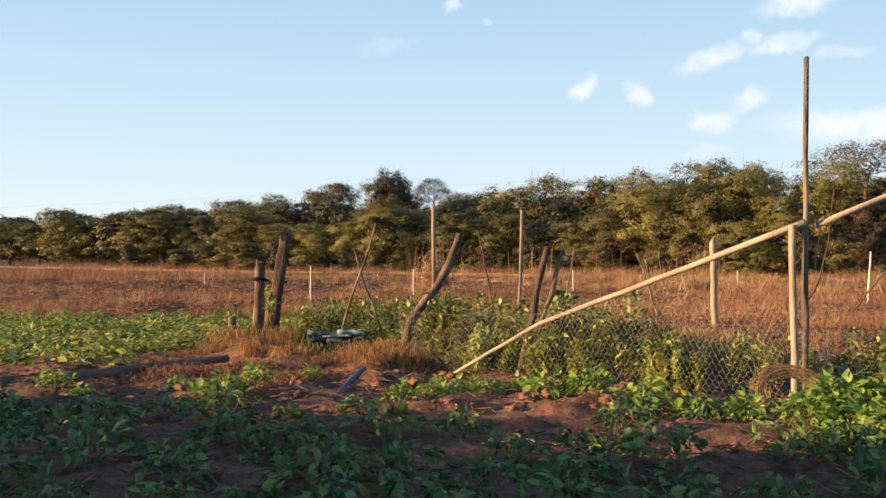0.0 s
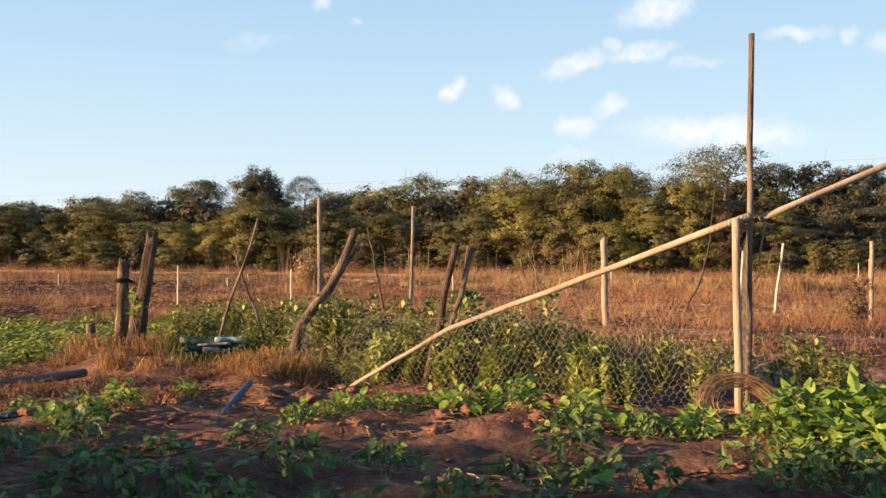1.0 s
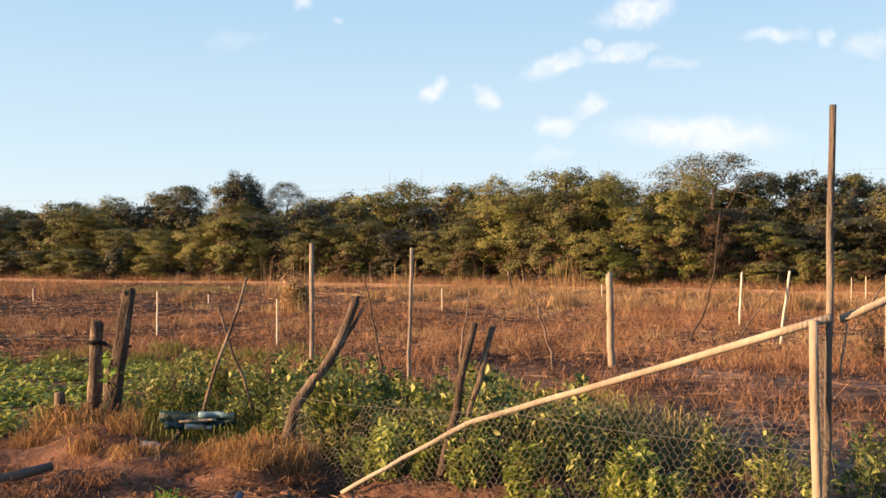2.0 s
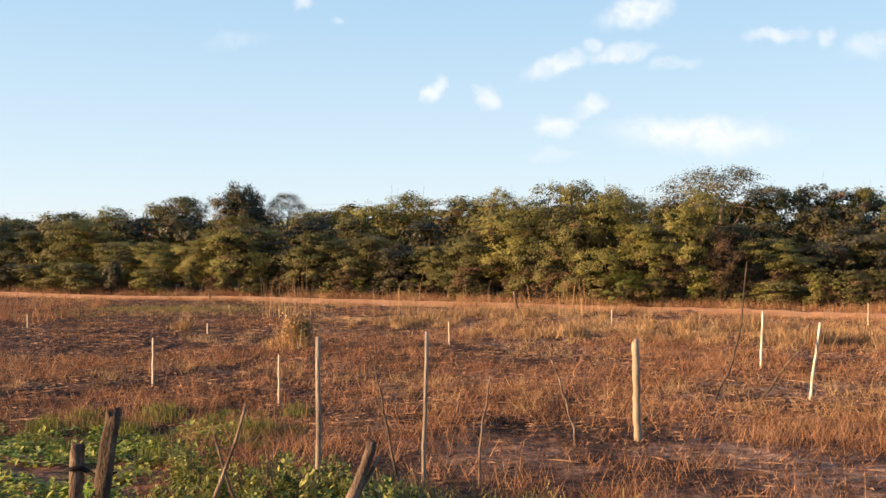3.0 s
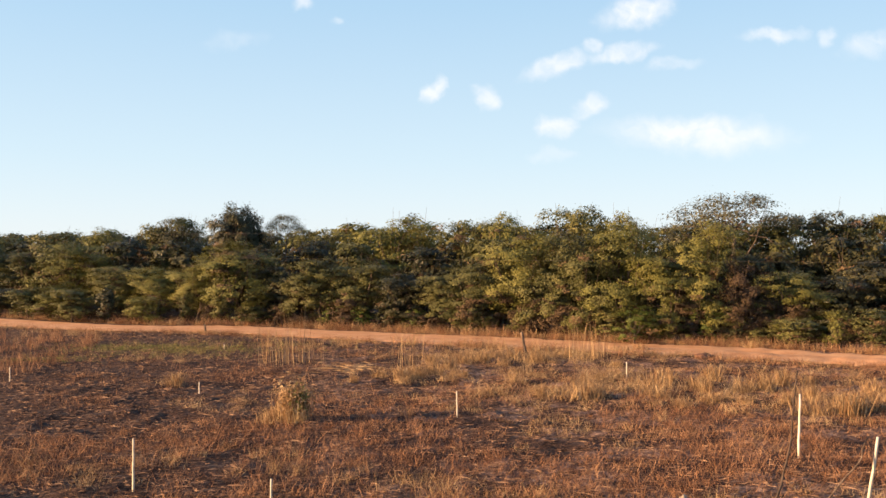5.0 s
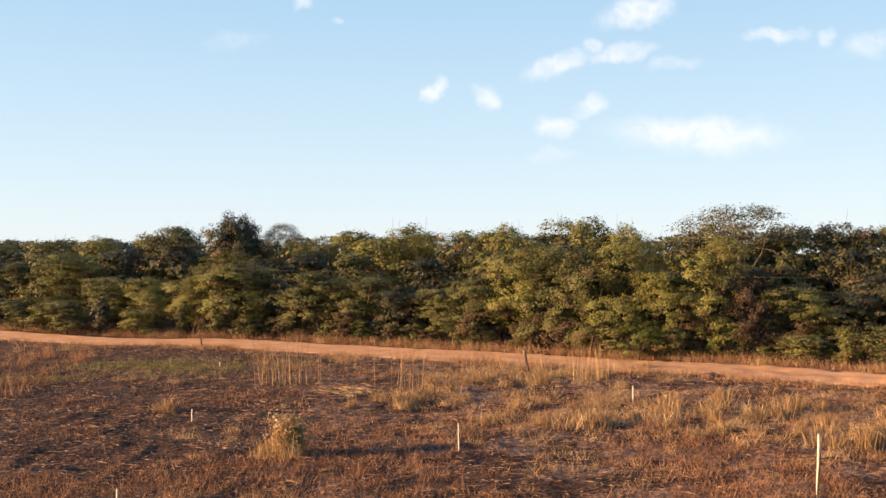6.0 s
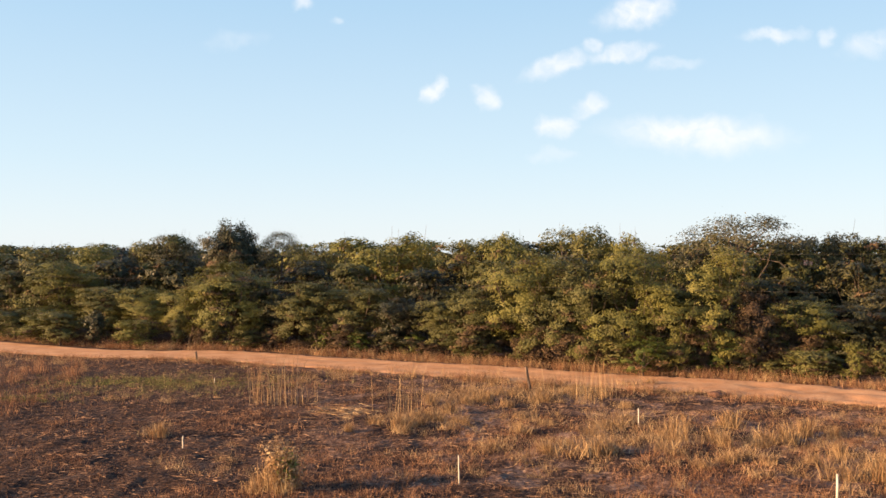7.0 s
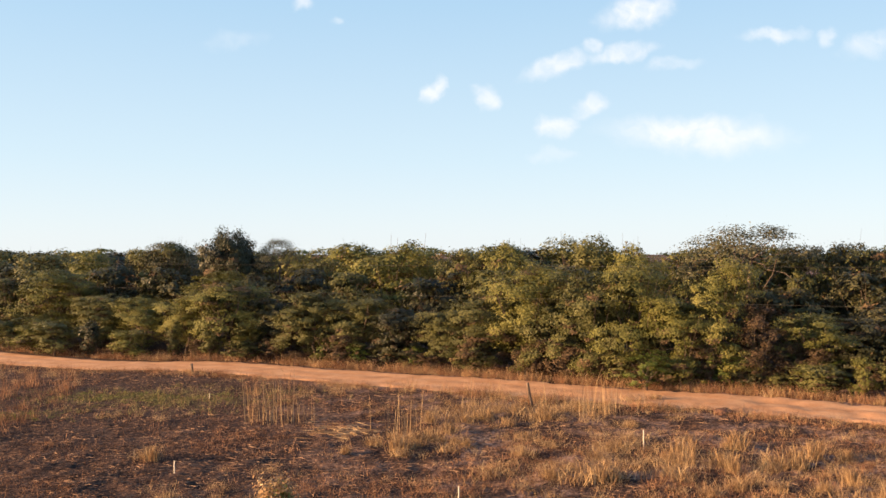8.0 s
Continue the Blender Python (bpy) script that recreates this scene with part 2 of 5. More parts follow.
    ln.new(bp.outputs[0], bs.inputs["Normal"])
    return m


M_GROUND = ground_material()
M_ROAD = material("road_dust", [(.328, .156, .070), (.459, .242, .119), (.558, .328, .176)], .8, .95, .5, 9, stretch=(1, 1, 1), dist=.05)


# mesh helpers
def mesh_of(name, verts, faces, mat, smooth=False):
    """A mesh from arrays; all faces have the same number of corners."""
    verts, faces = np.asarray(verts, np.float32), np.asarray(faces, np.int32)
    me = bpy.data.meshes.new(name)
    n, k = faces.shape
    me.vertices.add(len(verts))
    me.vertices.foreach_set("co", verts.ravel())
    me.loops.add(n * k)
    me.loops.foreach_set("vertex_index", faces.ravel())
    me.polygons.add(n)
    me.polygons.foreach_set("loop_start", np.arange(n, dtype=np.int32) * k)
    me.polygons.foreach_set("use_smooth", np.full(n, smooth, dtype=bool))
    me.update(calc_edges=True)
    me.materials.append(mat)
    return me


def child(name, me, parent, label=""):
    ob = new(name, me)
    ob.parent = parent
    if label:
        ob["label"] = label
    return ob


def thing(name, at, label, category, group="", kind=""):
    ob = new(name)
    ob.location = at
    ob.empty_display_size = 0.1
    return tagged(ob, label, category, group, kind)


def tube(path, radii, sides=8, rng=None, rough=0.0, cap=True):
    """Verts and quads of a tapered tube along a path; rough: uneven girth."""
    path = [Vector(p) for p in path]
    vs, fs = [], []
    whole = (path[-1] - path[0]).normalized()
    ref = Vector((0, 1, 0)) if abs(whole.z) > .8 or len(path) < 3 else Vector((0, 0, 1))
    groove = [rng.uniform(-rough, rough) for _ in range(sides)] if rng else []
    for i, p in enumerate(path):
        d = (path[min(i + 1, len(path) - 1)] - path[max(i - 1, 0)]).normalized()
        a = d.cross(ref)
        a = a.normalized() if a.length > .05 else d.orthogonal().normalized()
        b = d.cross(a)
        for k in range(sides):
            an = 2 * math.pi * k / sides
            r = radii[i] * (1 + (rng.uniform(-rough, rough) * .4 + groove[k] if rng else 0))
            vs.append(p + a * (math.cos(an) * r) + b * (math.sin(an) * r))
    for i in range(len(path) - 1):
        for k in range(sides):
            k2 = (k + 1) % sides
            fs.append((i * sides + k, i * sides + k2, (i + 1) * sides + k2, (i + 1) * sides + k))
    if cap:
        for i, base in ((0, 0), (len(path) - 1, (len(path) - 1) * sides)):
            vs.append(path[i])
            c = len(vs) - 1
            for k in range(0, sides, 2):
                q = (base + k, c, base + (k + 2) % sides, base + (k + 1) % sides)
                fs.append(q if i == 0 else q[::-1])
    return vs, fs


def joined(bits):
    vs, fs = [], []
    for v, f in bits:
        o = len(vs)
        vs += [tuple(p) for p in v]
        fs += [tuple(i + o for i in q) for q in f]
    return vs, fs


def bent(a, b, n, rng, wobble):
    """A slightly crooked path from a to b."""
    a, b = Vector(a), Vector(b)
    pts = []
    for i in range(n):
        t = i / (n - 1)
        w = math.sin(t * math.pi) * wobble
        pts.append(a.lerp(b, t) + Vector((rng.uniform(-w, w), rng.uniform(-w, w), rng.uniform(-w, w) * .3)))
    return pts


# ground
def ground_z(x, y):
    base = np.interp(y, [-50, 6, 9.5, 14, 22, 27], [.43, .43, .34, .2, .05, 0])
    x, y = np.asarray(x, float), np.asarray(y, float)
    near = np.clip((15 - y) / 3, 0, 1) * np.clip((y + 12) / 6, 0, 1)
    ridge = 0.04 * np.sin((y + .12 * x + .25 * np.sin(x * .9)) * 2 * np.pi / 1.05) * near
    lump = .045 * np.sin(x * 2.9 + 1.3 * np.sin(y * 2.1)) * np.sin(y * 3.3 + np.cos(x * 1.7)) * near
    mound = .14 * np.exp(-(((x + .45) / .55) ** 2 + ((y - 5.9) / .4) ** 2))
    wide = .05 * np.sin(x * .37 + 1) * np.sin(y * .41) + .03 * np.sin(x * 1.1 + y * .6) * np.sin(y * 1.3)
    crumb = np.zeros_like(x + y)
    for k, (wl, amp) in enumerate(((.62, .022), (.41, .02), (.29, .016), (.21, .011))):
        th = k * 1.1 + .4
        u, v = x * np.cos(th) + y * np.sin(th), y * np.cos(th) - x * np.sin(th)
        crumb = crumb + amp * np.sin(u * 6.283 / wl + 2.2 * np.sin(v * 4.1 / wl + k)) * np.sin(v * 6.283 / wl * .83)
    lump = lump + crumb * near
    far = np.clip((y - 14) / 6, 0, 1) * np.clip((60 - y) / 15, 0, 1)
    for k, (wl, amp) in enumerate(((3.1, .05), (2.0, .045), (1.35, .035))):
        th = k * 1.3 + .7
        u, v = x * np.cos(th) + y * np.sin(th), y * np.cos(th) - x * np.sin(th)
        wide = wide + amp * np.sin(u * 6.283 / wl + 2.4 * np.sin(v * 3.7 / wl + k)) * np.sin(v * 5.1 / wl + 1.7 * np.sin(u * 2.9 / wl))
    # straw-covered heaps and hollows round the old posts
    for hx, hy, hr, hh in ((-2.3, 11.3, .5, .16), (-1.75, 10.7, .4, .14), (-.75, 10.15, .4, .2), (-.1, 9.75, .4, -.3), (-1.3, 9.75, .35, -.12), (-2.75, 10.6, .4, -.12), (-3.0, 9.2, .35, -.08)):
        mound = mound + hh * np.exp(-(((x - hx) / hr) ** 2 + ((y - hy) / hr) ** 2))
    bank = (1 + .5 * np.sin(x * 7.1 + y * 3) * np.sin(x * 2.3 + 1)) * np.exp(-((y - 7.05 + .35 * x) / .22) ** 2) * np.exp(-((x - .5) / 1.1) ** 4)
    mound = mound + .11 * bank
    return base + ridge + lump + mound + wide * far


def gz(x, y):
    return float(ground_z(x, y))


def build_ground():
    xs = np.concatenate([np.array([-3000, -1200, -500, -200, -120, -80]), np.linspace(-55, -26, 40), np.linspace(-25.6, -9, 52), np.linspace(-8.8, 8.8, 150), np.linspace(9.1, 38, 90), np.linspace(38.7, 55, 20), np.array([80, 120, 200, 500, 1200, 3000])])
    ys = np.concatenate([np.array([-1500, -500, -150, -60, -25, -10, -4]), np.linspace(2, 13, 180), np.linspace(13.1, 60, 175), np.linspace(61, 130, 25), np.array([160, 220, 400, 900, 2000, 4000])])
    X, Y = np.meshgrid(xs, ys)
    Z = ground_z(X, Y)
    v = np.stack([X.ravel(), Y.ravel(), Z.ravel()], 1)
    nx, ny = len(xs), len(ys)
    i = (np.arange(ny - 1)[:, None] * nx + np.arange(nx - 1)[None]).ravel()
    f = np.stack([i, i + 1, i + nx + 1, i + nx], 1)
    ob = new("ground", mesh_of("ground", v, f, M_GROUND, True))
    tagged(ob, "red garden soil running into dry brown field earth", "ground", kind="structure")


build_ground()

# the dirt road: middle line and half width
ROAD = [(-62, 112), (-40, 95.5), (-15.5, 75.8), (-5.8, 72.4), (1.2, 67.1), (9.5, 61.5), (16.5, 56.2), (21.5, 53), (28.2, 47.7), (36, 41.6), (60, 24)]
ROAD_HALF = [2.2, 2.2, 2.3, 2.5, 2.7, 3.0, 2.9, 2.9, 2.9, 2.9, 2.9]


def road_at(t):
    k = min(int(t), len(ROAD) - 2)
    u = t - k
    p0, p1 = Vector(ROAD[k]), Vector(ROAD[k + 1])
    pm, pn = Vector(ROAD[max(k - 1, 0)]), Vector(ROAD[min(k + 2, len(ROAD) - 1)])
    m0, m1 = (p1 - pm) / 2, (pn - p0) / 2
    p = p0 * (2 * u ** 3 - 3 * u * u + 1) + m0 * (u ** 3 - 2 * u * u + u) + p1 * (-2 * u ** 3 + 3 * u * u) + m1 * (u ** 3 - u * u)
    return p, ROAD_HALF[k] * (1 - u) + ROAD_HALF[k + 1] * u


def build_road():
    vs, fs, n, k = [], [], 260, 17
    for i in range(n):
        t = i / (n - 1) * (len(ROAD) - 1.001)
        p, h = road_at(t)
        q, _ = road_at(min(t + .02, len(ROAD) - 1.001))
        d = (q - p).normalized() if (q - p).length > 1e-6 else Vector((.8, -.6))
        side = Vector((-d.y, d.x))
        for j in range(k):
            s = j / (k - 1) * 2 - 1
            wob = .45 * noise.noise(Vector((i * .12, s * 1.5, 3))) + .5 * noise.noise(Vector((i * .55, s * 2, 5)))
            w = p + side * (s * h + wob * abs(s))
            rut = -.05 * (math.exp(-((abs(s) - .38) / .13) ** 2)) + .03 * noise.noise(Vector((w.x * .8, w.y * .8, 0)))
            z = gz(w.x, w.y) + (.035 + rut + .03 if abs(s) < .99 else -.05)
            vs.append((w.x, w.y, z))
    for i in range(n - 1):
        for j in range(k - 1):
            a = i * k + j
            fs.append((a, a + 1, a + k + 1, a + k))
    ob = new("road", mesh_of("road", vs, fs, M_ROAD, True))
    tagged(ob, "rutted dirt road of pale orange dust along the bush", "road", kind="structure")


build_road()


# trees
def leaf_cards(centres, normals, size, rng):
    """Diamond leaves, one at each centre, facing about the given normals."""
    n = len(centres)
    nrm = normals + rng.normal(0, .38, (n, 3))
    nrm /= np.linalg.norm(nrm, axis=1)[:, None] + 1e-9
    t = rng.normal(0, 1, (n, 3))
    t -= nrm * (t * nrm).sum(1)[:, None]
    t /= np.linalg.norm(t, axis=1)[:, None] + 1e-9
    b = np.cross(nrm, t)
    L = (size * rng.uniform(.6, 1.4, n))[:, None]
    W = L * rng.uniform(.35, .6, n)[:, None]
    v = np.stack([centres - t * L, centres - b * W + nrm * L * .12, centres + t * L, centres + b * W + nrm * L * .12], 1).reshape(-1, 3)
    f = np.arange(n * 4).reshape(-1, 4)
    return v, f


def leaf_tips(centres, normals, size, rng):
    """Narrow three-cornered leaves, one at each centre."""
    n = len(centres)
    nrm = normals + rng.normal(0, .33, (n, 3))
    nrm /= np.linalg.norm(nrm, axis=1)[:, None] + 1e-9
    t = rng.normal(0, 1, (n, 3))
    t -= nrm * (t * nrm).sum(1)[:, None]
    t /= np.linalg.norm(t, axis=1)[:, None] + 1e-9
    b = np.cross(nrm, t)
    L = (size * rng.uniform(.55, 1.45, n))[:, None]
    W = L * rng.uniform(.35, .6, n)[:, None]
    v = np.stack([centres - t * L * .6 - b * W, centres - t * L * .6 + b * W, centres + t * L], 1).reshape(-1, 3)
    return v, np.arange(n * 3).reshape(-1, 3)


def tree_meshes(name, seed, height, radius, low, clumps, leaves, size, mat, flat=.55, style="dome"):
    """Trunk with limbs, and a crown of leaf clumps over an uneven dome, umbrella or open top."""
    rng = np.random.default_rng(seed)
    pr = random.Random(seed)
    bits = []
    trunk_top = low + (height - low) * .4
    lean = Vector((pr.uniform(-.3, .3), pr.uniform(-.3, .3), 0))
    path = bent((0, 0, -.1), lean + Vector((0, 0, trunk_top)), 5, pr, .15)
    r0 = .035 * height / 2 + .03
    bits.append(tube(path, np.linspace(r0, r0 * .55, 5), 7, pr, .1))
    cr = radius * rng.uniform(.05, .15, clumps) * (1.5 if style == "open" else 1)
    cc, ways = np.zeros((clumps, 3)), np.zeros((clumps, 3))
    # rounded lobes from the skirt to the top, each a shell of leaf clumps
    lobes = []
    count = 6 if mat is M_LEAF_YELLOW else 8
    for j in range(count):
        level = j / (count - 1)
        wide = radius * rng.uniform(.46, .7)
        tall = wide * rng.uniform(.5, .75)
        a = j * 2.4 + rng.uniform(-.6, .6)
        rr = (radius - wide) * rng.uniform(.75, 1.35) * (1 - .2 * level)
        z = low + (height - low) * (.14 + .8 * level * rng.uniform(.84, 1.06))
        lobes.append((math.cos(a) * rr, math.sin(a) * rr, min(max(z, tall * .55), height - tall), wide, tall))
    for i in range(clumps):
        if style == "open":
            a, rr = rng.uniform(0, 2 * np.pi), radius * math.sqrt(rng.uniform(.03, 1))
            top = height - cr[i] * flat * .9
            cc[i] = (math.cos(a) * rr, math.sin(a) * rr, top - (top - low) * (.1 + .8 * (rr / radius) ** 2 * rng.uniform(.4, 1)))
            ways[i] = (0, 0, 1)
            continue
        x, y, z, wide, tall = lobes[i % count]
        d = rng.normal(0, 1, 3) + np.array([0, 0, .45])
        d /= np.linalg.norm(d)
        inner = rng.uniform(.2, .7) if rng.uniform() < .12 else rng.uniform(.74, 1.06)
        inner *= 1 + .42 * noise.noise(Vector((d[0] * 2.2, d[1] * 2.2, d[2] * 2.2 + seed + i % count)))
        cc[i] = (x + d[0] * wide * inner, y + d[1] * wide * inner, max(z + d[2] * tall * inner, .06))
        ways[i] = d
    for i in range(min(len(cc), 12 if style != "open" else 26)):
        bits.append(tube(bent(path[pr.randrange(2, 5)], cc[i], 5, pr, .22), np.linspace(r0 * (.15 if style == "open" else .4), .012, 5), 4))
    if style == "dome":
        # thin bare twigs that reach through the leaves
        for i in range(12, min(clumps, 52)):
            q = Vector(cc[i])
            p = q * pr.uniform(.35, .7)
            tip = q * pr.uniform(1.02, 1.14) + Vector((0, 0, pr.uniform(-.2, .3)))
            bits.append(tube(bent(p, (tip.x, tip.y, max(tip.z, .1)), 4, pr, .16), np.linspace(.018, .006, 4), 3, None, 0, False))
    w = (cr / cr.mean()) ** 2 * rng.uniform(.5, 1.5, clumps)
    which = rng.choice(clumps, leaves, p=w / w.sum())
    g = rng.normal(0, 1, (leaves, 3))
    g /= np.linalg.norm(g, axis=1)[:, None]
    g *= (rng.uniform(0, 1, leaves) ** .4)[:, None]
    pos = cc[which] + g * cr[which][:, None] * np.array([1.4, 1.4, flat])
    stray = rng.uniform(0, 1, leaves) < .16
    pos[stray] += rng.normal(0, .13, (int(stray.sum()), 3))
    pos[:, 2] = np.maximum(pos[:, 2], .05)
    outward = pos - np.array([0, 0, height * .45])
    outward /= np.linalg.norm(outward, axis=1)[:, None] + 1e-6
    nrm = g * .35 + outward * .8 + ways[which] * .4 + np.array([0, 0, .1])
    v, f = leaf_tips(pos, nrm, size, rng)
    tv, tf = joined(bits)
    crown = mesh_of(name + "_crown", v, f, mat)
    # dead clumps, mostly low in the crown
    crown.materials.append(M_LEAF_BROWN)
    dead = rng.uniform(0, 1, clumps) < np.interp(cc[:, 2], [0, height * .5, height], [.24, .09, .03])
    crown.polygons.foreach_set("material_index", (dead[which] & (style == "dome")).astype(np.int32))
    return mesh_of(name + "_trunk", tv, tf, M_BARK, True), crown


TREE_KINDS = {
    # kind: look, material, low, clumps, leaves, leaf size, flatness, style
    "g": ("dense olive-green bush tree with rounded leafy crown", M_LEAF_GREEN, .05, 440, 28000, .07, .68, "dome"),
    "y": ("yellow-green thorn tree with feathery spreading crown", M_LEAF_YELLOW, .06, 520, 31000, .06, .6, "dome"),
    "d": ("dark green thicket shrub, dense leaves darkened to stand for shade", M_LEAF_DARK_SHADE, .04, 360, 23000, .08, .7, "dome"),
    "r": ("half-dry brown tangled shrub beside the road", M_LEAF_BROWN, .03, 220, 13000, .07, 1.0, "dome"),
    "f": ("slender tree with a thin feathery crown", M_LEAF_PALE, .5, 120, 7000, .06, .35, "open"),
    "s": ("unseen broad shade tree with dense dark crown", M_LEAF_DARK_SHADE, .06, 160, 14000, .19, .9, "dome"),
    "b": ("low bright green shrub at the foot of the bush", M_LEAF_FRESH, .05, 110, 9000, .10, .8, "dome"),
}
TREE_CACHE = {}


def plant_tree(x, y, top, radius, kind, seed, density=1.0, low=None, group="trees along the road"):
    label, mat, lo, clumps, leaves, size, flat, style = TREE_KINDS[kind]
    key = (kind, seed % 4, density, low)
    if key not in TREE_CACHE:
        TREE_CACHE[key] = tree_meshes("tree", 100 + len(TREE_CACHE) * 7, 6.0, 2.6, 6 * (lo if low is None else low), clumps, int(leaves * density), size / math.sqrt(density), mat, flat, style)
    tr, cr = TREE_CACHE[key]
    t = thing("tree", (x, y, gz(x, y)), label, "tree", group)
    t.rotation_euler = (0, 0, seed * 2.399)
    t.scale = (radius / 2.6, radius / 2.6, top / 6.0)
    child("trunk", tr, t)
    child("crown", cr, t)
    return t


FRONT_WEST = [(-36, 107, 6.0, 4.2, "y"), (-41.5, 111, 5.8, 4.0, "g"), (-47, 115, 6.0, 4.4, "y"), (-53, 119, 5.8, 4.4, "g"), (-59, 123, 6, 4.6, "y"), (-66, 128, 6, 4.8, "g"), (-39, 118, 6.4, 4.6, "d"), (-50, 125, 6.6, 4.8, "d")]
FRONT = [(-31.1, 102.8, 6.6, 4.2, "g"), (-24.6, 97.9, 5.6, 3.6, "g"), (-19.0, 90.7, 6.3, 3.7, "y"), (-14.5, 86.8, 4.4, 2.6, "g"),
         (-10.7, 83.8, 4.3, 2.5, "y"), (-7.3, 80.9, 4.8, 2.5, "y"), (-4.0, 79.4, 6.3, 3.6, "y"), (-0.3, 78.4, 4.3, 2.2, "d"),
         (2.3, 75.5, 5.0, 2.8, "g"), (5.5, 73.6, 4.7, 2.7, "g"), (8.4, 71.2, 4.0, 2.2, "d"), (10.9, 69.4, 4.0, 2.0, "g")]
# the d tree at x 36.2 imitates a shaded hollow by leaf colour
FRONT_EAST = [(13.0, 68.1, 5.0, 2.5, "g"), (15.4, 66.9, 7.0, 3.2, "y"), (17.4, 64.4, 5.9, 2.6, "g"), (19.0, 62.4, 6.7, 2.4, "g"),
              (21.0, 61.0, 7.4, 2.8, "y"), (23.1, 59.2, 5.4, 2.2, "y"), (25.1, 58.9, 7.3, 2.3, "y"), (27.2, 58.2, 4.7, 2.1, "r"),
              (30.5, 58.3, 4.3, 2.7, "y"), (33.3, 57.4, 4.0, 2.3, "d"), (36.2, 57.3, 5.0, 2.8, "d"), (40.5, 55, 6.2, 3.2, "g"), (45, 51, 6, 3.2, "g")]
# the d tree at x 37.3 is darkened for that same shaded hollow
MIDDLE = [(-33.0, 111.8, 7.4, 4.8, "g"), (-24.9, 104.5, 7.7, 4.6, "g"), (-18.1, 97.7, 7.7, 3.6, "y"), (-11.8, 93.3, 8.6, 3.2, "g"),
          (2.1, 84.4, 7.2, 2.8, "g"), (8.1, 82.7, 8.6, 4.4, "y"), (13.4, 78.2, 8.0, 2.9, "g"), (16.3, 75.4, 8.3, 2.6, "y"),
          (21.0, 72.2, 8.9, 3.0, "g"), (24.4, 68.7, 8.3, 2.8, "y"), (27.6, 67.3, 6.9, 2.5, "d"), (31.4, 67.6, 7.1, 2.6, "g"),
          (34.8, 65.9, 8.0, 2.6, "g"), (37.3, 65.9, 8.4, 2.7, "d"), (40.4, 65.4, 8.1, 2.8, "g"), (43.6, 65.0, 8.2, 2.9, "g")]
# mostly kind d: dark leaves paint the shade in the gaps between crowns
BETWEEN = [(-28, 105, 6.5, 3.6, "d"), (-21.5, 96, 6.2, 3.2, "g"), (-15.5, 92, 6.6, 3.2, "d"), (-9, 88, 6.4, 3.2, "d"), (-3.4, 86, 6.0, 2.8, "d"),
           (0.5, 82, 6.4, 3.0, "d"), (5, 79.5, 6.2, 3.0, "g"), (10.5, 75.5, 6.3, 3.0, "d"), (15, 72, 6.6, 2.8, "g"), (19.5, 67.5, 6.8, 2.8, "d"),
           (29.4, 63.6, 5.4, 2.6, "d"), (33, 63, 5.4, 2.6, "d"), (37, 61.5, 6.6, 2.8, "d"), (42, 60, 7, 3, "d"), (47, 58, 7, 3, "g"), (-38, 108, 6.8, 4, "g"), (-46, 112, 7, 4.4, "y")]


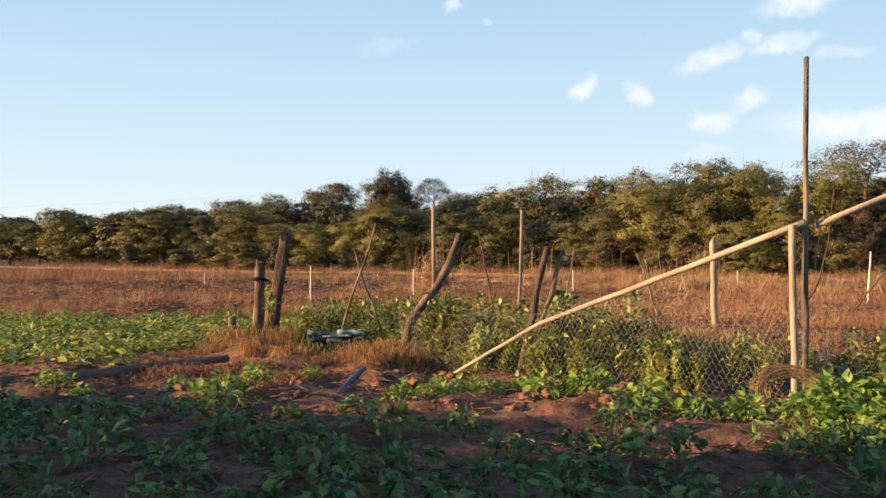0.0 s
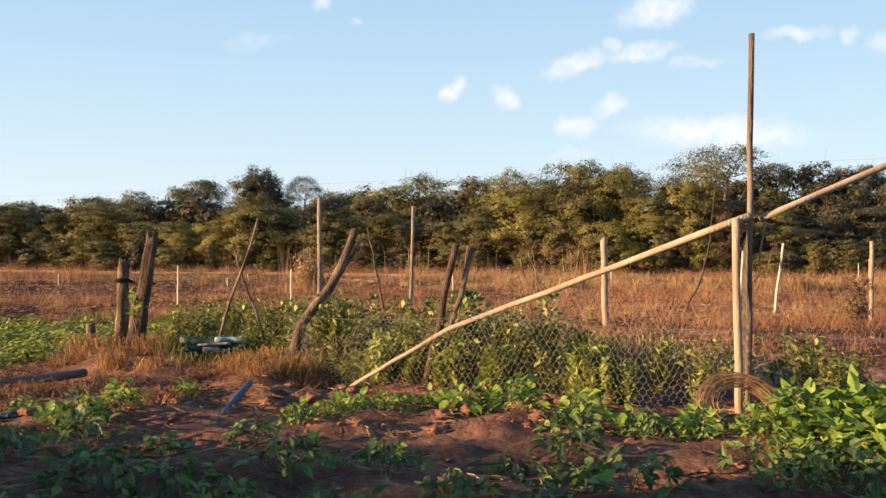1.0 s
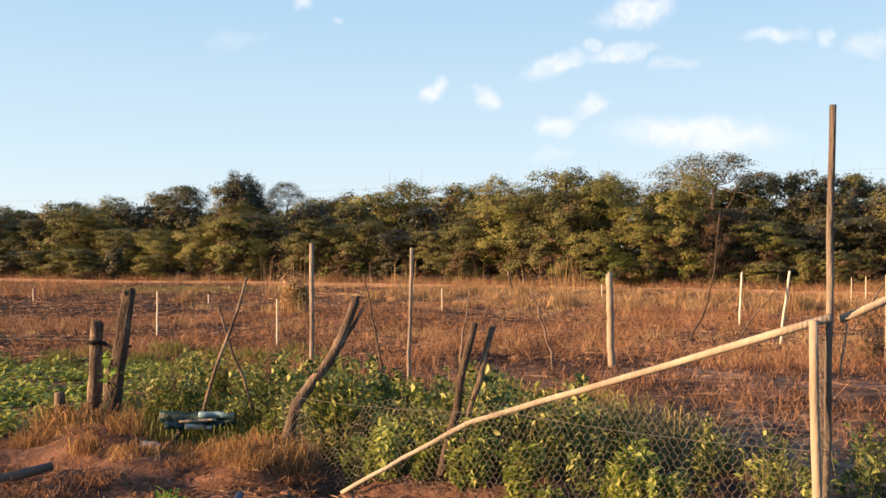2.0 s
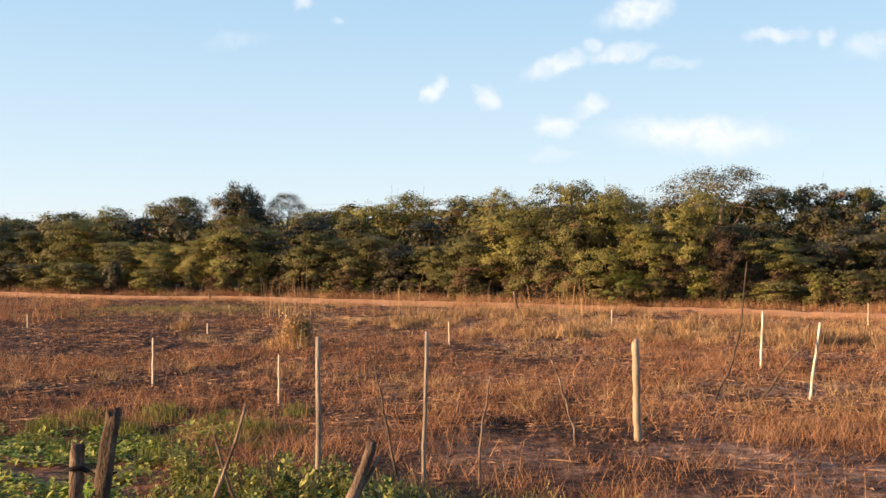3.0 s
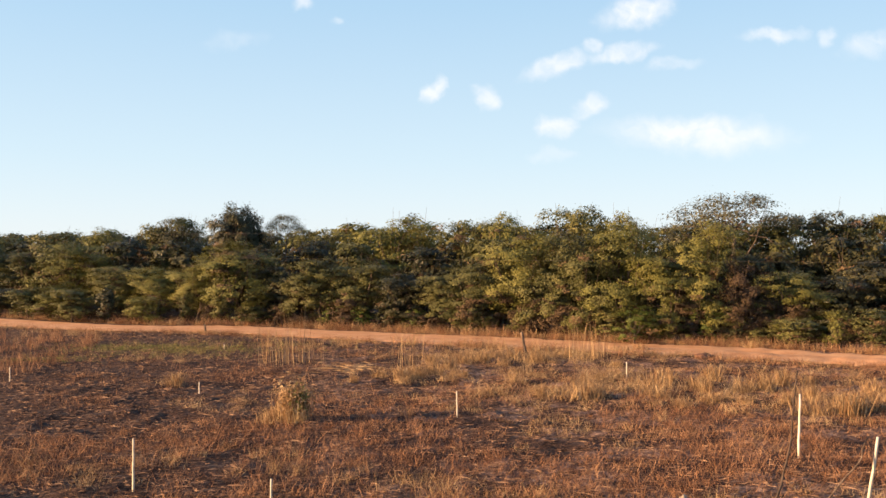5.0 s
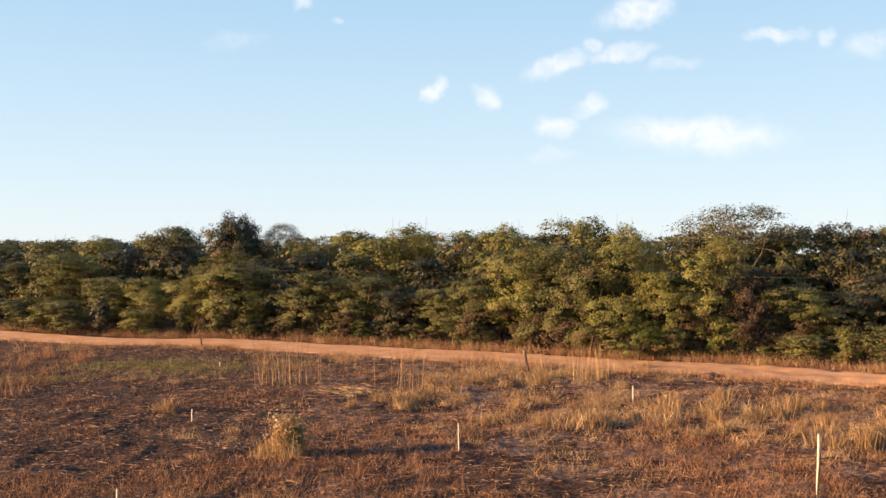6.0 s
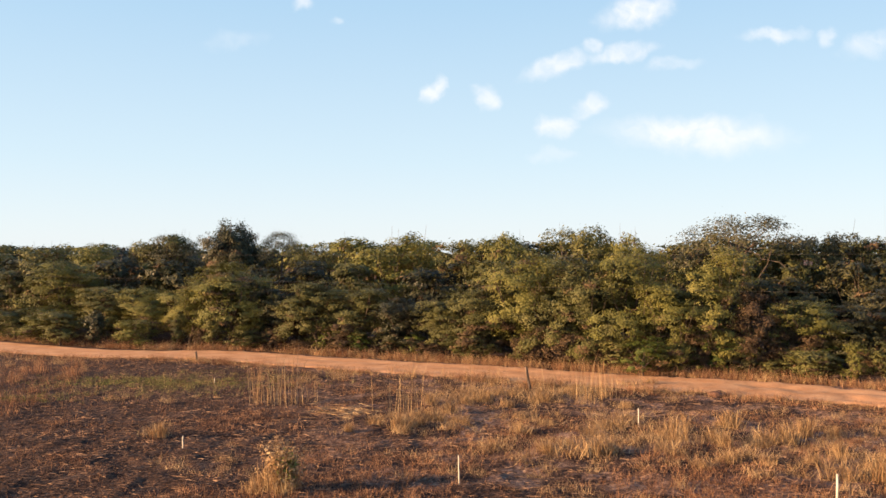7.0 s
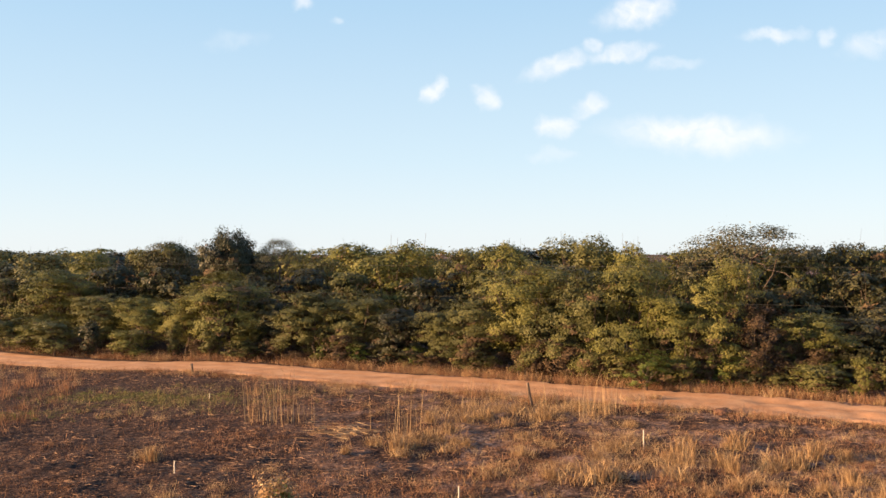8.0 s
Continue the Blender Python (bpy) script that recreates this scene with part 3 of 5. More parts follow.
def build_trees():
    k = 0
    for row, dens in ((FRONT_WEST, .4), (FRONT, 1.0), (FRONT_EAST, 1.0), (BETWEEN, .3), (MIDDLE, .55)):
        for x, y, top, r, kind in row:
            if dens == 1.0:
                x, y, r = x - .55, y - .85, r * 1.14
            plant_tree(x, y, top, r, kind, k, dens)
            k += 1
    # the two emergent trees and the bare spreading one
    plant_tree(-5.3, 90.5, 9.7, 3.2, "d", 301, 1.0, .35)
    plant_tree(-5.0, 90.9, 8.6, 2.3, "d", 306, 1.0, .4)
    plant_tree(-1.0, 89.5, 9.6, 2.2, "f", 302, 2.4)
    plant_tree(30.4, 65.2, 10.4, 4.6, "f", 303)
    plant_tree(-11.0, 93.0, 9.4, 2.8, "f", 304)
    # bush going on behind
    pr = random.Random(5)
    for i in range(50):
        x = -80 + i * 2.8 + pr.uniform(-1.5, 1.5)
        y = 118 - .55 * x + pr.uniform(-6, 10) if x < 0 else 112 - .62 * x + pr.uniform(-6, 10)
        plant_tree(x, y, pr.uniform(7.6, 8.6), pr.uniform(4.0, 5.0), pr.choice("ggyd"), 400 + i, .16)
    # low shrubs at the foot of the bush
    for i in range(42):
        t = 1.2 + i * .19 + pr.uniform(-.08, .08)
        q, h = road_at(t)
        off = h + pr.uniform(1.7, 3.0)
        plant_tree(q.x + .55 * off, q.y + .83 * off, pr.uniform(.8, 2.8), pr.uniform(.7, 1.7), pr.choice("gydrgrb"), 600 + i, .2, None, "shrubs along the road")
    for x, y, h in ((26.3, 56.8, 3.3), (28.4, 56.9, 2.7), (35.5, 54.2, 2.2), (29.6, 56.2, 2.4), (23.4, 57.6, 2.6), (33.5, 55.0, 1.8)):
        plant_tree(x, y, h, 1.3, "r", int(x), .6, None, "shrubs along the road")
    for x, y, h in ((19.9, 57.0, 2.3), (21.0, 57.4, 1.9), (24.4, 56.9, 2.0), (31.5, 56.2, 1.6)):
        plant_tree(x, y, h, 1.2, "b", int(x), 1.0, None, "shrubs along the road")
    for x, y, h, kind in ((-17.6, 81.0, 2.6, "g"), (-19.6, 83.0, 2.8, "y"), (-22.2, 86.0, 2.6, "g"), (-25.5, 89.5, 2.4, "d")):
        plant_tree(x, y, h, 1.9, kind, int(-x), .3, None, "shrubs along the road")
    # unseen trees added beside the garden, up-sun, sized to cast its near shade
    for x, y, h in ((-19.6, 5.1, 3.8), (-19.5, 4.0, 4.3), (-19.5, 3.0, 4.8), (-19.4, 1.8, 5.3), (-19.2, .4, 5.9), (-19, -1.3, 6.8), (-18.6, -3.2, 7.8), (-18.2, -5.4, 8.2), (-17.8, -7.8, 8.4)):
        plant_tree(x, y, h, 1.35, "s", 500 + int(h * 10), 1.0, None, "shade trees by the garden")


build_trees()


# posts and stakes
def post(name, a, b, r0, r1, mat, label, category, seed, wobble=.02, group="", sides=8, n=7, mid=None, rough=.09):
    """A round wooden post from a (at the ground) to b."""
    pr = random.Random(seed)
    a = Vector((a[0], a[1], gz(a[0], a[1]) - .12 if len(a) < 3 else a[2]))
    pts = [a, *[Vector(p) for p in (mid or [])], Vector(b)]
    path = []
    for i in range(len(pts) - 1):
        seg = bent(pts[i], pts[i + 1], n, pr, wobble)
        path += seg if i == 0 else seg[1:]
    base = Vector(a)
    path = [p - base for p in path]
    radii = np.linspace(r0, r1, len(path))
    v, f = tube(path, radii, sides, pr, rough)
    if rough > .12:
        for k in range(sides):
            v[(len(path) - 1) * sides + k] += Vector((0, 0, pr.uniform(-.1, .05)))
    ob = new(name, mesh_of(name, v, f, mat, True))
    ob.location = base
    return tagged(ob, label, category, group)


STAKES = [(-3.95, 27.0, 1.23, 0), (-.74, 22.8, 1.21, 0), (5.0, 34.6, .96, -.03), (13.9, 42.6, .78, -.02), (-3.92, 41.4, .5, .01),
          (-12.3, 46.6, .6, 0), (25.5, 40.8, 1.1, 0), (21.3, 33.6, 1.35, 0), (-4.2, 58.2, .3, 0)]
for i, (x, y, z, dx) in enumerate(STAKES):
    post("stake", (x, y), (x + dx, y, z), .026, .02, M_STAKE, "thin pale wooden stake standing in the dry field", "stake", 10 + i, .008, "stakes in the field", 6)
post("stake", (12.9, 27.5), (13.25, 28.0, 1.66), .035, .03, M_STAKE, "tall pale stake leaning slightly in the dry grass", "stake", 31, .01, "stakes in the field", 7)
post("stake", (11.0, 21.9), (11.15, 21.7, 1.83), .035, .028, M_STAKE, "pale crooked stake leaning in the dry grass", "stake", 32, .02, "stakes in the field", 7)
post("short_post", (-6.2, 69.0), (-6.3, 69.0, .62), .075, .07, M_WOOD_DARK, "short dark wooden post at the road edge", "post", 33, .01, "road posts")
post("short_post", (12.15, 53.0), (11.95, 53.2, 1.2), .08, .07, M_WOOD_DARK, "dark leaning wooden post at the road edge", "post", 34, .01, "road posts")
post("fence_post", (-.15, 14.1), (-.15, 14.1, 2.38), .032, .029, M_WOOD_GREY, "tall thin straight wooden post behind the weeds", "post", 35, .01, "tall posts")
post("fence_post", (1.27, 15.16), (1.32, 15.16, 2.33), .03, .023, M_WOOD_GREY, "tall thin pointed wooden post behind the weeds", "post", 36, .01, "tall posts")
post("fence_post", (5.42, 18.02), (5.37, 18.02, 1.9), .066, .058, M_WOOD_PALE, "thick pale round post in dry grass", "post", 37, .014, "tall posts", 11, 12, None, .15)
post("fence_post", (2.78, 7.12), (2.74, 7.1, 1.84), .029, .026, M_WOOD_PALE, "peeled pale fence post carrying a slanting pole", "post", 38, .008, "", 10)
post("tall_pole", (2.9, 7.24), (2.83, 7.04, 3.15), .023, .02, M_WOOD_GREY, "tall weathered grey pole with a slanted top", "pole", 39, .007, "", 10, 12)
post("brace_pole", (.0, 9.5, .28), (2.83, 7.06, 1.86), .017, .026, M_WOOD_PALE, "long peeled pole leaning on the fence post", "pole", 40, .015, "", 10, 9, [(.97, 9.0, .92)])
post("brace_pole", (2.95, 7.15, 1.84), (5.25, 6.75, 2.83), .025, .03, M_WOOD_PALE, "long peeled pole rising from the tall pole", "pole", 41, .015, "", 10, 9)
post("old_post", (-2.58, 12.65), (-2.55, 12.65, 1.49), .085, .07, M_WOOD_DARK, "weathered split stump post with a rubber strap", "post", 42, .008, "old posts", 14, 12, None, .24)
post("old_post", (-2.42, 12.5), (-2.18, 12.5, 1.84), .098, .062, M_WOOD_DARK, "weathered leaning stump post with a rubber strap", "post", 43, .008, "old posts", 14, 12, None, .24)
post("old_post", (-.52, 10.5), (.19, 10.56, 1.82), .055, .042, M_WOOD_DARK, "crooked bark-covered post bending over the weeds", "post", 44, .005, "old posts", 9, 5, [(-.36, 10.5, .85), (-.22, 10.51, 1.04), (-.06, 10.52, 1.24), (.05, 10.53, 1.45), (.13, 10.54, 1.64)], .14)
post("old_post", (.78, 9.42), (1.07, 9.27, 1.68), .036, .028, M_WOOD_DARK, "dark knotty leaning post at the wire fence", "post", 45, .02, "old posts", 8)
post("old_post", (.86, 9.36), (1.23, 9.3, 1.65), .034, .025, M_WOOD_DARK, "dark thin leaning post at the wire fence", "post", 46, .02, "old posts", 8)
post("stick", (-1.45, 11.85), (-.87, 11.68, 2.0), .024, .014, M_WOOD_DARK, "thin dark stick leaning across another", "stick", 47, .03, "crossed sticks", 6)
post("stick", (-.7, 11.95), (-1.16, 11.77, 1.7), .02, .012, M_WOOD_DARK, "thin dark stick leaning across another", "stick", 48, .03, "crossed sticks", 6)


post("stick", (.03, 10.52, 1.35), (.27, 10.6, 1.74), .022, .012, M_WOOD_DARK, "broken prong resting along the crooked old post", "stick", 49, .01, "old posts", 7)
post("stick", (2.93, 7.12, 1.5), (2.96, 7.1, 1.83), .007, .005, M_WOOD_PALE, "thin pale twig hanging in the wire netting", "stick", 50, .006, "", 6)


# wire fence
def build_fence():
    f = thing("wire_fence", (2.74, 7.1, .4), "sagging hexagonal chicken wire fence with wire strands", "fence")
    base = Vector((2.74, 7.1, .4))
    pitch, rad = .06, .001

    def panel(line, lo, hi, name, first=None):
        pts = [Vector(p) for p in line]
        lens = [0]
        for i in range(1, len(pts)):
            lens.append(lens[-1] + (pts[i] - pts[i - 1]).length)

        def at(s, h):
            k = max(i for i in range(len(lens) - 1) if lens[i] <= s or i == 0)
            u = (s - lens[k]) / (lens[k + 1] - lens[k])
            p = pts[k].lerp(pts[k + 1], u)
            z0 = gz(p.x, p.y)
            bulge = .025 * noise.noise(Vector((s * 1.3, h * 1.6, 7)))
            sag = .05 * noise.noise(Vector((s * .8, 2, 1))) * h
            if first is not None:
                h *= first + (1 - first) * min(s / lens[-1] * 1.4, 1)
            return Vector((p.x + bulge, p.y + bulge, z0 + h + sag)) - base

        rise = pitch * .76
        nx, nz = int(lens[-1] / pitch), int((hi - lo) / rise)
        vs, fs = [], []

        def seg(a, b):
            d = (b - a).normalized()
            u = d.orthogonal().normalized()
            w = d.cross(u)
            o = len(vs)
            for p in (a, b):
                for k in range(3):
                    an = k * 2.0944
                    vs.append(p + (u * math.cos(an) + w * math.sin(an)) * rad)
            for k in range(3):
                k2 = (k + 1) % 3
                fs.append((o + k, o + k2, o + 3 + k2, o + 3 + k))

        for j in range(nz):
            sh = (j % 2) * .5
            for i in range(nx):
                s, h = (i + sh) * pitch, lo + j * rise
                s2 = s + pitch / 2
                s3 = s - pitch / 2
                if s3 < 0 or s2 >= lens[-1]:
                    continue
                a = at(s, h)
                c = at(s, h + rise * .42)
                seg(a, c)
                seg(c, at(s2, h + rise))
                seg(c, at(s3, h + rise))
        child(name, mesh_of(name, vs, fs, M_WIRE), f)

    left = [(-.5, 10.3, 0), (-.3, 10.1, 0), (1.33, 8.5, 0), (2.74, 7.14, 0)]
    rightside = [(2.74, 7.14, 0), (3.75, 7.2, 0), (6.5, 7.6, 0)]
    panel(left, .02, .88, "wire_mesh", .7)
    panel(rightside, .02, 1.36, "wire_mesh")
    # loose end of the netting folded beside the tall pole
    panel([(2.85, 7.12, 0), (2.90, 7.3, 0), (2.86, 7.14, 0), (2.92, 7.34, 0), (2.87, 7.16, 0), (2.93, 7.3, 0)], .3, 1.3, "netting_fold")

    def strand(a, b, sag, n=14, r=.002):
        a, b = Vector(a) - base, Vector(b) - base
        path = [a.lerp(b, i / (n - 1)) - Vector((0, 0, sag * 4 * (i / (n - 1)) * (1 - i / (n - 1)))) for i in range(n)]
        v, q = tube(path, [r] * n, 4, None, 0, False)
        child("strand", mesh_of("strand", v, q, M_WIRE), f)

    strand((-.45, 10.4, .95), (1.2, 8.6, 1.06), .04)
    strand((1.2, 8.6, 1.06), (2.74, 7.12, 1.04), .03)
    strand((2.76, 7.1, 1.04), (6.5, 7.55, 1.0), .04)
    strand((2.76, 7.1, 1.80), (6.5, 7.55, 1.74), .08)
    strand((2.76, 7.1, 1.76), (6.5, 7.55, 1.70), .03)
    strand((-2.1, 12.1, 1.45), (-.15, 14.1, 1.5), .16)
    strand((-.15, 14.1, 1.52), (1.29, 15.15, 1.6), .03)
    strand((1.29, 15.15, 1.6), (5.4, 18.0, 1.62), .1)
    strand((5.4, 18.0, 1.62), (11.05, 21.8, 1.6), .12)
    strand((-2.6, 12.65, 1.28), (-14, 19.0, 1.3), .08)


build_fence()


def build_strap():
    pr = random.Random(3)
    base = Vector((-2.42, 12.54, 1.24))
    path = [Vector(q) for q in ((-2.66, 12.63, 1.24), (-2.63, 12.55, 1.26), (-2.56, 12.535, 1.27), (-2.49, 12.56, 1.26), (-2.43, 12.55, 1.23), (-2.36, 12.51, 1.2), (-2.29, 12.47, 1.2), (-2.22, 12.48, 1.21), (-2.16, 12.53, 1.22))]
    v, f = tube(path, [.016, .022, .027, .027, .024, .022, .025, .022, .012], 7, pr, .25)
    ob = new("rubber_strap", mesh_of("rubber_strap", [Vector(q) - base for q in v], f, M_RUBBER, True))
    ob.location = base
    tagged(ob, "black rubber strap tying two old posts together", "strap")


build_strap()


def build_coil():
    pr = random.Random(8)
    t = thing("wire_coil", (2.62, 6.78, gz(2.62, 6.78) - .05), "loose coil of rusty wire leaning on a fence post", "wire coil")
    for i in range(38):
        r, tilt = pr.uniform(.2, .3), pr.uniform(-.2, .2)
        off = Vector((pr.uniform(-.03, .03), pr.uniform(-.05, .05), pr.uniform(-.03, .03)))
        w1, w2 = pr.uniform(-.05, .05), pr.uniform(0, 6.283)
        path = []
        for k in range(27):
            a = 2 * math.pi * k / 26
            q = r * (1 + w1 * math.sin(2 * a + w2))
            path.append(Vector((math.cos(a) * q, math.sin(a) * q * .6, math.sin(a) * q * .72 + math.cos(a) * q * tilt * .4 + .2)) + off)
        v, f = tube(path, [.0026] * 27, 4, None, 0, False)
        child("wire_loop", mesh_of("wire_loop", v, f, M_RUST), t)


build_coil()


# plants built of leaves
LEAF_OUTLINE = np.array([(0, 0, 0), (.18, .42, .02), (.55, .46, .05), (1.0, 0, -.14), (.55, -.46, .05), (.18, -.42, .02), (.42, 0, -.04)])
LEAF_TRIS = np.array([(0, 6, 1), (1, 6, 2), (2, 6, 3), (3, 6, 4), (4, 6, 5), (5, 6, 0)])


def bean_leaf_set(rng, n, spread, height, size):
    """Broad pointed leaves standing out of a low clump."""
    vs, fs = [], []
    for i in range(n):
        a = rng.uniform(0, 2 * np.pi)
        rr = spread * np.sqrt(rng.uniform(0, 1))
        h = height * (1 - (rr / spread) ** 2 * .7) * rng.uniform(.4, 1.0)
        c = np.array([np.cos(a) * rr, np.sin(a) * rr, h + .02])
        out = np.array([np.cos(a), np.sin(a), rng.uniform(-.9, .45)]) + rng.normal(0, .5, 3)
        out /= np.linalg.norm(out)
        up = np.array([0, 0, 1.0]) + rng.normal(0, .55, 3)
        side = np.cross(out, up)
        side /= np.linalg.norm(side)
        nrm = np.cross(side, out)
        L, W = size * rng.uniform(.55, 1.5), size * rng.uniform(.38, .75)
        q = LEAF_OUTLINE
        o = len(vs) * 7
        vs.append(c + q[:, :1] * L * out + q[:, 1:2] * W * side + q[:, 2:] * L * nrm)
        fs.append(LEAF_TRIS + o)
    return np.concatenate(vs), np.concatenate(fs)


def patch_noise(x, y, s, seed):
    return np.array([noise.noise(Vector((a * s, b * s, seed))) for a, b in zip(x, y)])


def clump_mesh(seed, n, spread, height, size, mat):
    v, f = bean_leaf_set(np.random.default_rng(seed), n, spread, height, size)
    return mesh_of("leaves", v, f, mat)


def stems_mesh(seed, n, spread, height, r=.004, mat=None):
    pr = random.Random(seed)
    bits = []
    for i in range(n):
        a, rr = pr.uniform(0, 6.28), spread * pr.uniform(.1, .9)
        bits.append(tube(bent((pr.uniform(-.02, .02), pr.uniform(-.02, .02), -.03), (math.cos(a) * rr, math.sin(a) * rr, height * pr.uniform(.5, .95)), 4, pr, .03), np.linspace(r, r * .5, 4), 4))
    v, f = joined(bits)
    return mesh_of("stems", v, f, mat or M_STEM)


BEANS = [(clump_mesh(50 + k, 84, .22, .2, .074, M_BEAN), stems_mesh(60 + k, 7, .22, .16)) for k in range(5)]
LUSH = [(clump_mesh(70 + k, 90, .23, .26, .078, M_BEAN_LIGHT), stems_mesh(80 + k, 8, .26, .24)) for k in range(4)]


def plant_bean(x, y, s, pool, k, label, group):
    t = thing("bean_plant", (x, y, gz(x, y) - .01), label, "bean plant", group)
    t.rotation_euler = (0, 0, k * 2.4)
    t.scale = (s, s, s)
    leaves, stems = pool[k % len(pool)]
    tagged(child("foliage", leaves, t), kind="stuff")
    tagged(child("stalk", stems, t), kind="stuff")
    return t


BROAD_LEAVES = [mesh_of("leaf", LEAF_OUTLINE * np.array([.105, .08, .105]) * k, LEAF_TRIS, M_BEAN_LIGHT) for k in (.8, 1.0, 1.2)]


def broad_leaves(plant, n, spread, height, pr):
    """Single broad leaves on top of a lush plant."""
    for i in range(n):
        a, rr = pr.uniform(0, 6.283), spread * math.sqrt(pr.random())
        ob = child("leaf", BROAD_LEAVES[pr.randrange(3)], plant)
        ob.location = (math.cos(a) * rr, math.sin(a) * rr, height * (1 - .55 * (rr / spread) ** 2) * pr.uniform(.7, 1.05))
        ob.rotation_euler = (pr.gauss(0, .6), pr.gauss(.05, .6), a + pr.gauss(0, .8))


def build_beans():
    pr = random.Random(21)
    k = 0
    for row in range(9):
        y0 = 3.5 + row * .52
        x = -4.5
        while x < 4.6:
            x += pr.uniform(.26, .56)
            y = y0 + pr.uniform(-.14, .14) - .06 * x
            if y > (6.9 if x < 0 else 7.4 - .3 * x) or pr.random() < .22 or (abs(x + .45) < .5 and abs(y - 5.9) < .35) or (-.5 < x < 1.35 and y > 6.35):
                continue
            plant_bean(x, y, pr.uniform(.75, 1.15), BEANS, k, "low green bean plant in the garden row", "bean plants in the garden")
            k += 1
    for x, y, s in [(.05, 8.0, .7), (.35, 7.8, .6), (.9, 7.6, .85), (1.2, 7.35, .75), (1.55, 6.95, .8), (1.85, 6.65, .7), (2.15, 6.35, .65), (2.4, 6.0, .7), (2.6, 6.1, .85), (2.85, 6.15, 1.05), (3.1, 6.2, 1.15), (2.55, 5.75, .85), (2.78, 5.75, 1.0), (3.0, 5.8, 1.1),
                    (2.65, 5.42, .85), (2.88, 5.45, 1.0), (3.15, 5.9, 1.1), (3.4, 6.1, 1.1), (3.2, 5.5, 1.0), (2.8, 5.15, .8), (3.05, 5.2, .9), (-.1, 7.7, .55), (.65, 7.9, .6), (-1.9, 7.7, .85), (-1.65, 8.0, .65), (-2.5, 8.6, .55), (-.35, 7.2, .5), (-1.3, 8.9, .45), (-3.4, 7.9, .6), (-3.1, 7.7, .5)]:
        p = plant_bean(x, y, s, LUSH, k, "lush light-green bean plant in sunlit soil", "bean plants at the fence")
        broad_leaves(p, 30, .26, .33, pr)
        k += 1


build_beans()


def scatter_cards(rng, xs, ys, zs, size, tall, mat, name):
    pos = np.stack([xs, ys, zs + rng.uniform(.02, 1, len(xs)) * tall], 1)
    v, f = leaf_cards(pos, np.tile([0, 0, 1.0], (len(xs), 1)), size, rng)
    return mesh_of(name, v, f, mat)


def build_bean_field():
    """The wide bean plot beyond the old posts: uncountable leaves in rows."""
    rng = np.random.default_rng(9)
    n = 5200
    px, py = rng.uniform(-16, 0.4, n), rng.uniform(9.6, 26.5, n)
    edge = 20.8 + np.clip((-px - 5) * .4, 0, 4) + 1.2 * patch_noise(px, py, .6, 2.5)
    row = np.abs(((py + .12 * px) / .8) % 1 - .5)
    keep = (row > .17) & (py < edge) & (px < -2.6 - (py < 13) * .6 + np.clip((py - 17) * .42, 0, 2.6)) & (rng.uniform(0, 1, n) < np.clip((py - 9) / 3, .35, 1) * np.interp(py, [17, 21, 26], [1, .55, .35])) & (patch_noise(px, py, .5, 4.0) > -.22)
    px, py = px[keep], py[keep]
    m = 27
    a, r = rng.uniform(0, 6.283, (len(px), m)), np.sqrt(rng.uniform(0, 1, (len(px), m))) * .22
    xs, ys = (px[:, None] + np.cos(a) * r).ravel(), (py[:, None] + np.sin(a) * r).ravel()
    tall = (.24 * (1 - (r / .24) ** 2 * .7)).ravel()
    ob = new("bean_field", scatter_cards(rng, xs, ys, ground_z(xs, ys), .06, tall, M_BEAN_FIELD, "bean_field"))
    tagged(ob, "plot of low sunlit bean plants in rows", "bean field", kind="stuff")


build_bean_field()


def weed_mesh(seed, height, leaf=.05, mat=None):
    rng, pr = np.random.default_rng(seed), random.Random(seed)
    bits, cs = [], []
    for i in range(7):
        a, r = pr.uniform(0, 6.28), pr.uniform(.05, .3)
        top = Vector((math.cos(a) * r, math.sin(a) * r, height * pr.uniform(.6, 1)))
        path = bent((math.cos(a) * r * .3, math.sin(a) * r * .3, -.03), top, 5, pr, .05)
        bits.append(tube(path, np.linspace(.006, .003, 5), 4))
        for k in range(40):
            t = pr.uniform(.1, 1) * 3.99
            p = path[int(t)].lerp(path[int(t) + 1], t % 1)
            cs.append((p.x + pr.gauss(0, .05), p.y + pr.gauss(0, .05), p.z + pr.gauss(0, .03)))
    cs = np.array(cs)
    v, f = leaf_cards(cs, np.tile([-.3, -.4, .6], (len(cs), 1)), leaf, rng)
    sv, sf = joined(bits)
    return mesh_of("weed_leaves", v, f, mat or M_WEED), mesh_of("weed_stems", sv, sf, M_STEM)


WEEDS = [weed_mesh(90 + k, 1.0) for k in range(6)]
YOUNG_WEEDS = [weed_mesh(97 + k, 1.0, .085, M_BEAN_FIELD) for k in range(4)]


